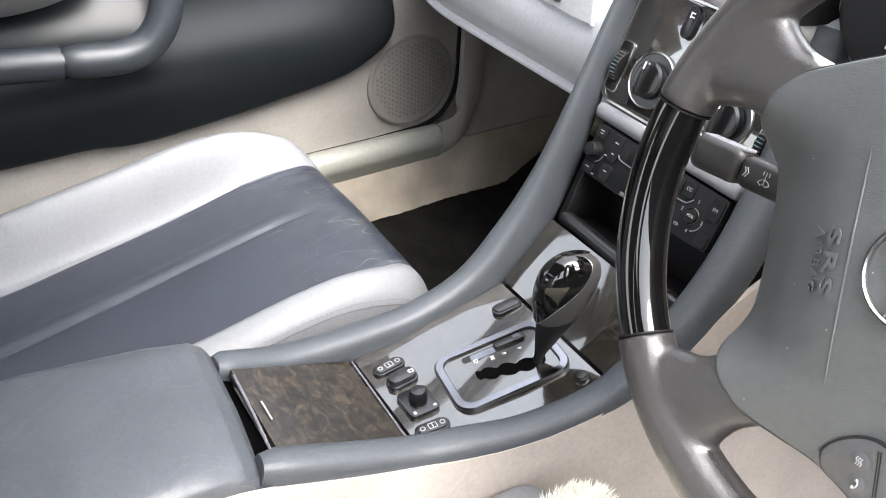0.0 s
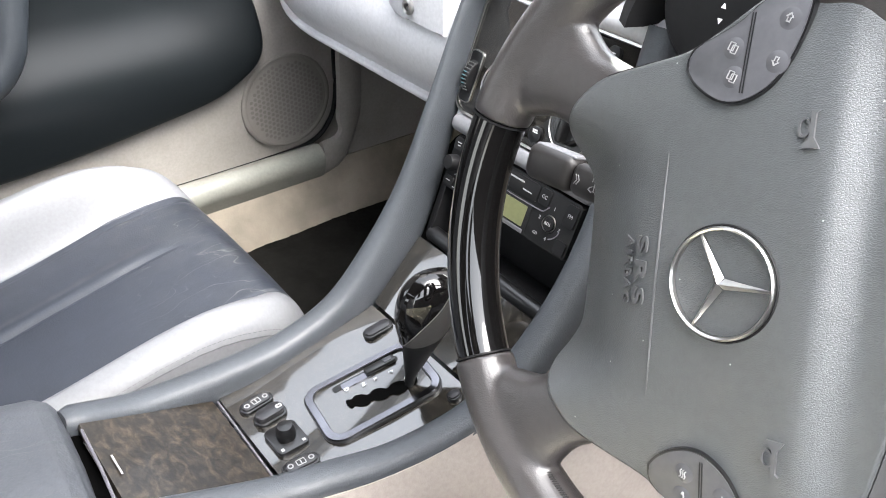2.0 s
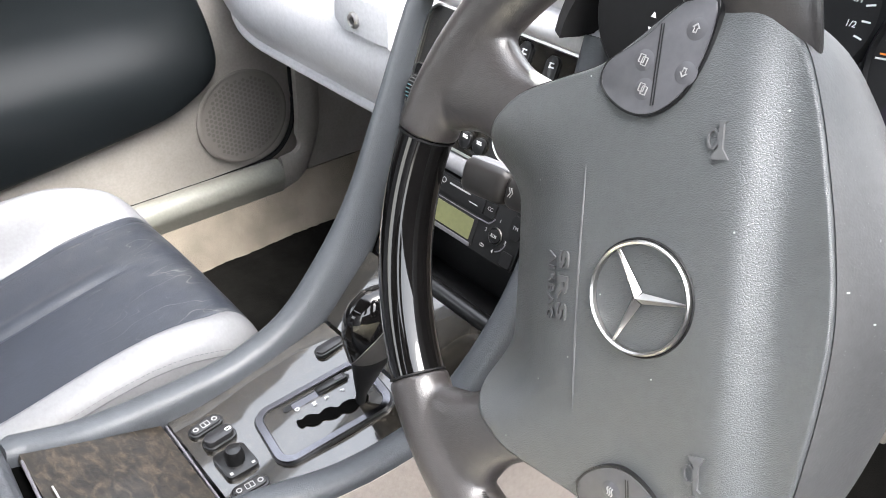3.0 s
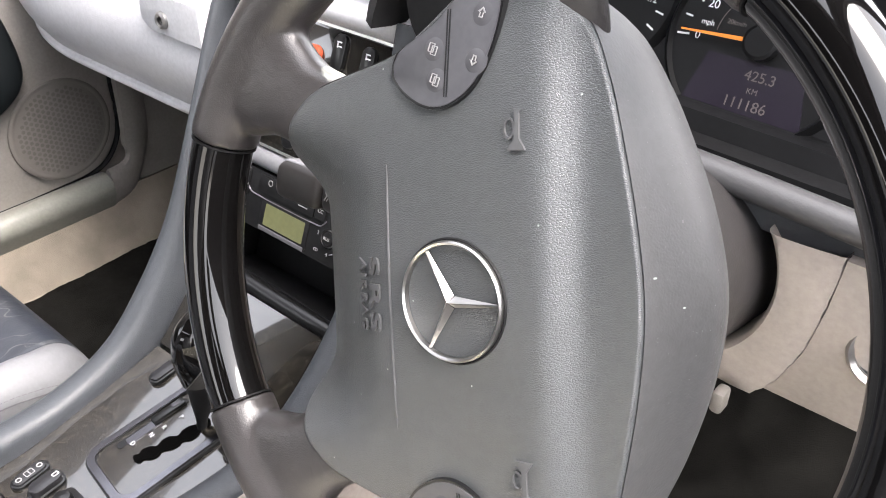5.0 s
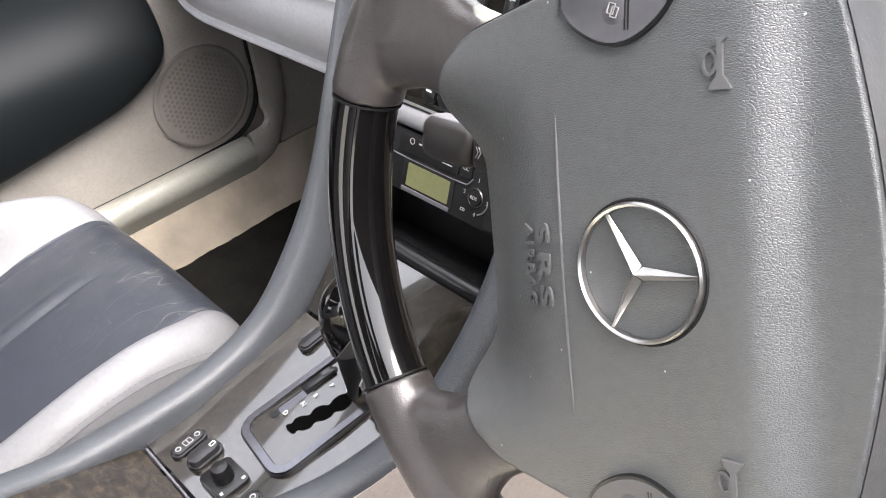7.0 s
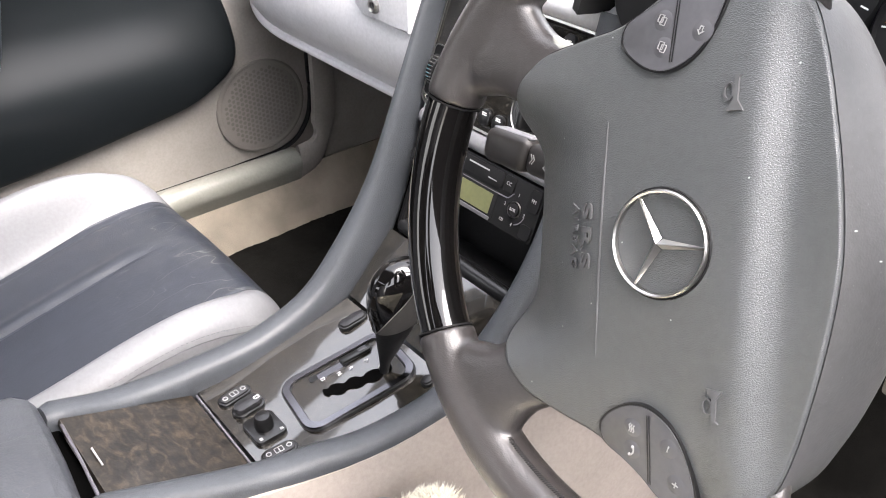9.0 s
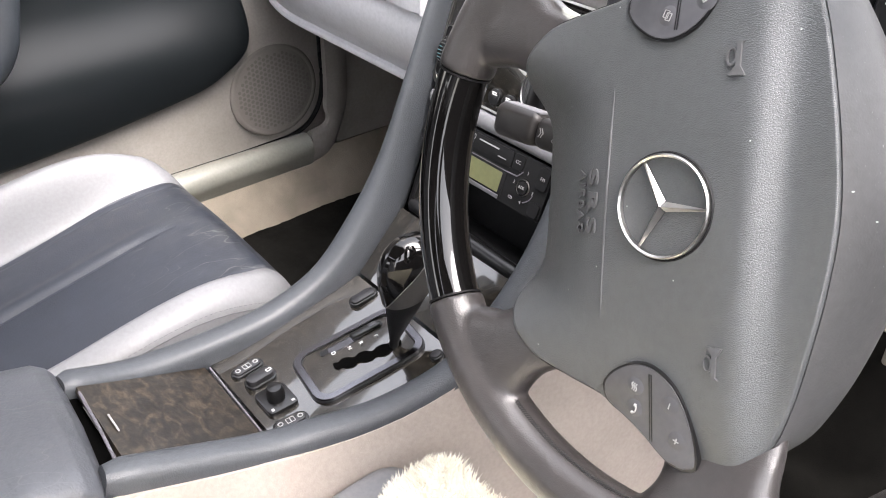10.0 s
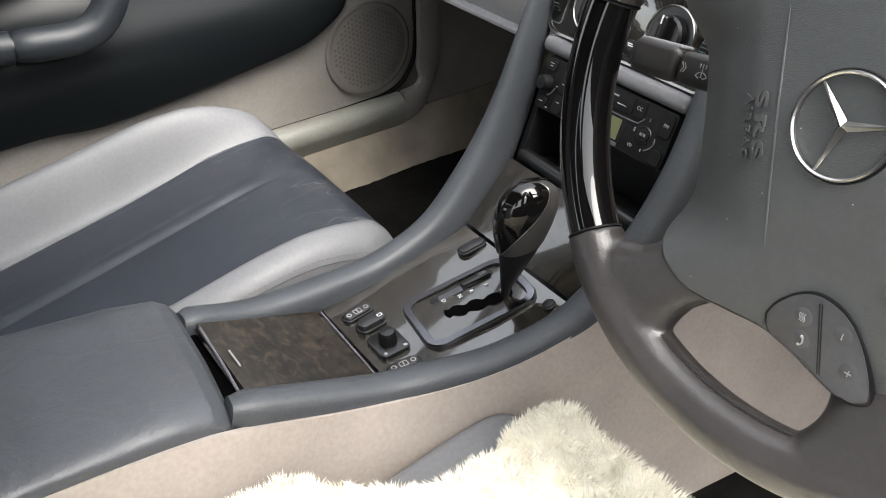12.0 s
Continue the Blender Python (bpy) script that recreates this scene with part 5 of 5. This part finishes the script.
covers = []
for side in (1, -1):
    a0, a1 = (-65.6, 47.6) if side == 1 else (132.4, 245.6)
    cover = part("rim_leather", merge(rim(a0, a1, 60, 0.0022), spoke(side, True), spoke(side, False)), WHEEL_LEATHER, wheel, "worn dark grey leather over rim and spokes", local=True, smooth=0)
    cover.data.shade_smooth()
    covers.append(cover)
    blend = cover.modifiers.new("blend", 'REMESH')
    blend.mode, blend.voxel_size, blend.use_smooth_shade = 'VOXEL', 0.0021, True
    soften = cover.modifiers.new("soften", 'SMOOTH')
    soften.factor, soften.iterations = 0.5, 12
# stitching along the inner side of the rim
stitches = bmesh.new()
for k in range(104):
    a = radians(lerp(-56, 0, k / 103))
    c, e = Vector((math.cos(a), math.sin(a), 0)), Vector((-math.sin(a), math.cos(a), 0))
    q = c * (RIM_R - RIM_A - 0.0018) + Vector((0, 0, RIM_W + 0.0055))
    stitches = merge(stitches, tube([q - e * 0.0008 + c * 0.0009 + Vector((0, 0, 0.0012)), q - c * 0.0002, q + e * 0.0008 - c * 0.0004 - Vector((0, 0, 0.0012))], 0.00045, 5))
part("stitching", stitches, BLACK_SOFT, covers[0], "dark cross stitching", local=True)

# emblem: plain ring with three tapered arms
part("emblem_groove", lathe([(0.0278, 0.0006), (0.0287, 0.0008), (0.0293, 0.0001)], 64, cap=False), BLACK_SOFT, wheel, "dark groove round the emblem", local=True)
part("emblem_ring", lathe([(0.0282, -0.001), (0.0280, 0.0015), (0.0272, 0.0024), (0.0262, 0.0015), (0.0260, -0.001)], 64, Matrix.Translation((0, 0, 0.001)), cap=False), CHROME, wheel, "chrome emblem ring", local=True)


def star_arm(a):
    bm = bmesh.new()
    c, s = math.cos(a), math.sin(a)

    def pt(r, off, z):
        return bm.verts.new((r * c - off * s, r * s + off * c, z))
    o, l, r, tip = pt(0, 0, 0.0045), pt(0.002, 0.0027, 0.001), pt(0.002, -0.0027, 0.001), pt(0.0262, 0, 0.0025)
    tl, tr = pt(0.0262, 0.0006, 0.001), pt(0.0262, -0.0006, 0.001)
    for f in ((o, l, tl, tip), (o, tip, tr, r), (l, o, r), (l, r, tr, tl), (tip, tl, tr)):
        bm.faces.new(f)
    return bm


part("emblem_star", merge(*[star_arm(radians(90 + 120 * k)) for k in range(3)]), CHROME, wheel, "three chrome arms", local=True)


def moulded(body, x0, x1, y0, y1):
    """Raised writing that fills a given field of the cover and follows its surface."""
    bm = lettering(body, 0.01, 0.0005, Matrix.Identity(4), 1.3, 0.00028)
    bmesh.ops.triangulate(bm, faces=bm.faces[:])
    bmesh.ops.subdivide_edges(bm, edges=[e for e in bm.edges if e.calc_length() > 0.0015], cuts=3, use_grid_fill=True)
    xs, ys = [v.co.x for v in bm.verts], [v.co.y for v in bm.verts]
    for v in bm.verts:
        v.co.x = lerp(x0, x1, (v.co.x - min(xs)) / (max(xs) - min(xs)))
        v.co.y = lerp(y0, y1, (v.co.y - min(ys)) / (max(ys) - min(ys)))
        v.co.z = 1.4 * v.co.z + pad_height(v.co.x, v.co.y) + 0.0012
    return bm


part("writing", merge(moulded("SRS", -0.0175, 0.019, -0.0515, -0.0440), moulded("AIRBAG", -0.0165, 0.0195, -0.0595, -0.0545)), PAD_SMOOTH, wheel, "raised airbag lettering", local=True)
part("ridge", tube([(x, -0.038, pad_height(x, -0.038) + 0.0002) for x in np.linspace(-0.062, 0.067, 20)], [0.0002 + 0.0006 * math.sin(math.pi * k / 19) ** 0.4 for k in range(20)], 8), PAD_SMOOTH, wheel, "thin raised line", local=True)


def horn_mark(x, way):
    """Horn outline: bell at one end, loop towards the wheel's foot."""
    o = [(-0.0048, -0.0075), (0.0048, -0.0075), (0.004, -0.006), (0.0014, -0.002), (0.0011, 0.0105), (0.003, 0.012), (-0.0012, 0.012), (-0.0012, -0.002), (-0.004, -0.006)]
    m = Matrix.Translation((x, 0.035, 0)) @ Matrix(((0, way * 0.88, 0, 0), (0.88, 0, 0, 0), (0, 0, 1.7, 0), (0, 0, 0, 1)))
    bm = merge(prism(o, -0.001, 0.0009, 0, m), frame_ring([(a - 0.0042, b + 0.003) for a, b in oval(0.0068, 0.0105, 18)], [(a - 0.0042, b + 0.003) for a, b in oval(0.0046, 0.0082, 18)], -0.001, 0.0008, m))
    for v in bm.verts:
        v.co.z += pad_height(v.co.x, v.co.y)
    return bm


for x, way in ((-0.074, -1), (0.076, 1)):
    part("horn_mark", horn_mark(x, way), PAD_SMOOTH, wheel, "raised horn symbol", local=True)

BUT = [(0.103, -0.033), (0.095, -0.026), (0.088, -0.014), (0.087, -0.002), (0.093, 0.010), (0.103, 0.018), (0.117, 0.0235), (0.131, 0.0260), (0.1395, 0.0245), (0.1405, 0.012), (0.134, 0.001), (0.126, -0.008), (0.119, -0.020), (0.113, -0.031)]
for side in (1, -1):
    o = [(p.x * side, p.y) for p in spline([(*q, 0) for q in BUT] + [(*BUT[0], 0)], 4)[:-1]]
    cx, cy = sum(p[0] for p in o) / len(o), sum(p[1] for p in o) / len(o)
    hz = pad_height(0.112, 0.005)
    tip_m = Matrix.Translation((cx, cy, hz)) @ pose(0, 0, 0, 0, side * 8, 0)
    lo = [(x - cx, y - cy) for x, y in o]
    part("button_gasket", prism([(x * 1.03, y * 1.03) for x, y in lo], -0.006, 0.0017, 0.0005, tip_m), BLACK, wheel, "dark gap round the buttons", local=True)
    pod = part("button_pod", prism([(x * 0.985, y * 0.985) for x, y in lo], -0.004, 0.0022, 0.0012, tip_m), BTN, wheel, "grey button pod", local=True)
    part("groove", merge(rbox((0.039, 0.0006, 0.0006), (side * -0.003, 0.0007, 0.0021), 0, m=tip_m), rbox((0.039, 0.0006, 0.0006), (side * -0.003, -0.0007, 0.0021), 0, m=tip_m)), BLACK, pod, "double groove between the buttons", local=True)
    # spots in the wheel's own axes, each with its white symbol
    for (u, v), kind in zip(((0.100, -0.011), (0.113, -0.012), (0.106, 0.011), (0.125, 0.015)) if side == 1 else ((-0.099, -0.007), (-0.113, -0.009), (-0.106, 0.014), (-0.126, 0.017)), ("wave", "phone", "minus", "plus") if side == 1 else ("pages", "pages", "arrow", "arrow")):
        at = tip_m @ Matrix.Translation((u - cx, v - cy, 0))
        part("button", lathe([(0.0064, -0.0002), (0.0054, 0.0001), (0.0040, 0.0005), (0.0022, 0.0008), (0.0, 0.0009)], 24, at @ Matrix.Translation((0, 0, 0.0021)), cap=False), BTN, pod, local=True)
        ic = at @ Matrix.Translation((0, 0, 0.0031)) @ Matrix.Rotation(radians(71), 4, 'Z') @ Matrix.Diagonal((0.72, 0.72, 1, 1))
        if kind == "pages":
            mk = merge(frame_ring(rrect(0.0046, 0.006, 0.0006, 2), rrect(0.0034, 0.0048, 0.0003, 2), 0, 0.0004, ic @ Matrix.Translation((-0.001, 0.0006, 0))), frame_ring(rrect(0.0046, 0.006, 0.0006, 2), rrect(0.0034, 0.0048, 0.0003, 2), 0, 0.0004, ic @ Matrix.Translation((0.0016, -0.0008, 0))))
        elif kind == "arrow":
            o1 = [(-0.0014, -0.003), (0.0014, -0.003), (0.0014, 0.0004), (0.003, 0.0004), (0, 0.0036), (-0.003, 0.0004), (-0.0014, 0.0004)]
            mk = frame_ring(o1, [(x * 0.62, y * 0.68) for x, y in o1], 0, 0.0004, ic @ (Matrix.Rotation(math.pi, 4, 'Z') if v < 0.0155 else Matrix.Identity(4)))
        elif kind == "minus":
            mk = rbox((0.0009, 0.005, 0.0004), (0, 0, 0), 0, m=ic)
        elif kind == "plus":
            mk = merge(rbox((0.0009, 0.005, 0.0004), (0, 0, 0), 0, m=ic), rbox((0.005, 0.0009, 0.0005), (0, 0, 0), 0, m=ic))
        elif kind == "wave":
            mk = merge(*[tube([ic @ Vector((dx + 0.0008 * math.sin(k * 0.9), lerp(-0.0032, 0.0032, k / 7), 0.0002)) for k in range(8)], 0.0004, 5) for dx in (-0.0018, 0.0, 0.0018)])
        else:
            mk = tube([ic @ Vector((0.0024 * math.cos(a), 0.0036 * math.sin(a), 0.0002)) for a in np.linspace(-1.9, 1.6, 10)], [0.0009, 0.001, 0.0006, 0.0005, 0.0005, 0.0005, 0.0005, 0.0006, 0.001, 0.0009], 6)
        part("symbol", mk, PRINT, pod, "white symbol", local=True)

# ---- seats ----
def seat(cx, name, label, y_front, lower=0.0, category="car seat"):
    s = thing(name, label, category, (cx, -0.25, 0.1))

    def base(y):
        return soft_curve([(-0.62, 0.25), (-0.42, 0.27), (-0.2, 0.305), (-0.05, 0.338), (0.0, 0.345), (0.03, 0.344)], y)

    def surf(d, b):
        if b < 0.8:
            y = lerp(-0.62, y_front - 0.05, b / 0.8)
            drop = 0.0
        else:
            a = (b - 0.8) / 0.2 * math.pi / 2 * 1.25
            y = y_front - 0.05 + 0.05 * math.sin(min(a, math.pi / 2))
            drop = 0.075 * (1 - math.cos(min(a, math.pi / 2))) + max(0, a - math.pi / 2) * 0.25
        z = base(min(y, 0.03)) - drop - lower
        e = abs(d)
        crest = soft_curve([(-0.6, 0.04), (-0.5, 0.045), (-0.3, 0.05), (-0.1, 0.05), (0.0, 0.037), (0.05, 0.014), (0.1, 0.0)], y) * (1.5 if d < 0 and cx < 0 else 1.0 if cx < 0 else 0.6)
        toe = 0.138
        if e > toe:
            f = min(1, (e - toe) / 0.048)
            z += crest * math.sin(f * math.pi / 2) ** 1.6
        roll = 0.180 if cx < 0 else 0.202
        if e > roll:
            g = min(1, (e - roll) / (0.218 - roll))
            z -= 0.036 * (1 - math.sqrt(max(0, 1 - g * g)))
        # a fold: the far side bulges and rolls down into a narrow crease
        fold = 1 if y < -0.06 else max(0, 1 - (y + 0.06) / 0.06)
        at = d + 0.012 - 0.07 * max(0, -0.18 - y)
        if at < 0:
            z += fold * (0.0030 * math.exp(-((at + 0.018) / 0.013) ** 2) - 0.0032 * math.exp(-(at / 0.006) ** 2))
        else:
            z -= fold * (0.0032 - 0.0030 * math.exp(-(0.018 / 0.013) ** 2)) * math.exp(-(at / 0.0028) ** 2)
        z -= (0.0022 if d > 0 else 0.0008) * math.exp(-((e - (0.1435 if d > 0 else 0.127)) / 0.004) ** 2)
        z -= 18 * max(0, e - 0.2172)  # side below the seam
        z += 0.004 * math.cos(d / 0.125 * math.pi / 2) if e < 0.125 else 0
        z += 0.0015 * noise.noise(Vector((d * 9, y * 6, 1.3)))
        # front corners pulled back
        y2 = y - (0.03 * max(0, (e - 0.13) / 0.09) ** 2 if b > 0.3 else 0)
        return Vector((cx + d, y2, z))

    def edge(d, b):
        """The far seam runs outwards towards the front."""
        return d - 0.016 * min(1, max(0, (b - 0.3) / 0.4)) + 0.010 * max(0, 0.35 - b) / 0.35 if -0.13 < d < -0.12 and cx < 0 else d

    def sheet(d0, d1, nu):
        return thicken(grid(lambda a, b: surf(lerp(edge(d0, b), edge(d1, b), a), b), nu, 90), 0.012)
    part("centre_panel", sheet(-0.1252, 0.1432, 200), SEAT_DARK, s, "dark slate leather centre panel")
    part("bolster", sheet(-0.218, -0.1255, 30), SEAT_LIGHT, s, "pale grey leather bolster")
    part("bolster", sheet(0.1435, 0.2225, 44), SEAT_LIGHT, s, "pale grey leather bolster")
    part("seam", tube([surf(0.2165, b) + Vector((0, 0, 0.0003)) for b in np.linspace(0.35, 0.95, 60)], 0.0008, 6), SEAM, s, "grey welt along the bolster")
    row = [surf(0.2140, b) + Vector((0, 0, 0.0003)) for b in np.linspace(0.35, 0.95, 240)]
    part("stitching", merge(*[tube([row[k], row[k + 2]], 0.0005, 4) for k in range(0, 237, 3)]), SEAM, s, "row of grey stitches")
    part("seat_base", rbox((0.41, 0.62, 0.13), (cx, -0.28, 0.165), 0.03, 3), SEAT_LIGHT, s, "pale grey leather side")
    part("backrest", rbox((0.42, 0.14, 0.68), (0, 0, 0.335), 0.05, 4, m=Matrix.Translation((cx, -0.68, 0.25)) @ pose(0, 0, 0, 20, 0, 0)), SEAT_LIGHT, s, "pale grey backrest")
    return s


seat(-0.378, "passenger_seat", "two-tone grey leather passenger seat with creased centre panel", 0.085)
seat(0.350, "driver_seat", "pale grey leather driver seat under a sheepskin", 0.03, 0.008)


def sheepskin():
    def left(y):
        return curve([(-0.52, 0.12), (-0.28, 0.125), (-0.242, 0.13), (-0.2, 0.165), (-0.166, 0.193), (-0.12, 0.207), (-0.086, 0.205), (-0.05, 0.193), (-0.013, 0.189), (0.01, 0.19)], y)

    def fall(x, y):
        return max(0, left(y) + 0.03 - x) / 0.04 - max(0, x - 0.555) / 0.05, max(0, y + 0.03) / 0.05

    def top(x, y):
        ex, ey = fall(x, y)
        return 0.404 - 0.03 * min(1.4, ex * ex + ey * ey) + 0.01 * noise.noise(Vector((x * 16, y * 16, 0.5)))

    def spot(a, b):
        y = lerp(-0.52, 0.005, b)
        x = lerp(left(y), 0.605, a)
        return (x, y, top(x, y))
    skin = grid(spot, 40, 50)
    t = thing("sheepskin", "cream sheepskin cover on the driver seat", "seat cover", (0.385, -0.25, 0.35))
    part("hide", thicken(skin, 0.01), WOOL, t)
    rng = random.Random(4)
    verts, faces = [], []
    for i in range(110000):
        y = rng.uniform(-0.50, 0.008)
        x = rng.uniform(left(y) - 0.003, 0.61)
        clump = Vector((noise.noise(Vector((x * 45, y * 45, 3))), noise.noise(Vector((x * 45, y * 45, 9))), 0))
        h = rng.uniform(0.006, 0.0125)
        ex, ey = fall(x, y)
        d = (Vector((-ex * 0.8, ey * 0.8, 1)) + clump * 1.5 + Vector((rng.gauss(0, 0.38), rng.gauss(0, 0.38), 0))).normalized() * h
        p = Vector((x, y, top(x, y) - 0.003))
        s = Vector((rng.gauss(0, 1), rng.gauss(0, 1), 0)).normalized() * 0.0006
        mid = p + d * 0.55 + clump * 0.002
        k = len(verts)
        verts += [p - s, p + s, mid + s * 0.8, mid - s * 0.8, p + d + clump * 0.006]
        faces += [(k, k + 1, k + 2, k + 3), (k + 3, k + 2, k + 4)]
    me = bpy.data.meshes.new("fleece")
    me.from_pydata([tuple(t.matrix_basis.inverted() @ v) for v in verts], [], faces)
    me.materials.append(WOOL)
    me.shade_smooth()
    f = new("fleece", me)
    f.parent = t
    tagged(f, "long cream wool", "", "", "stuff")


sheepskin()
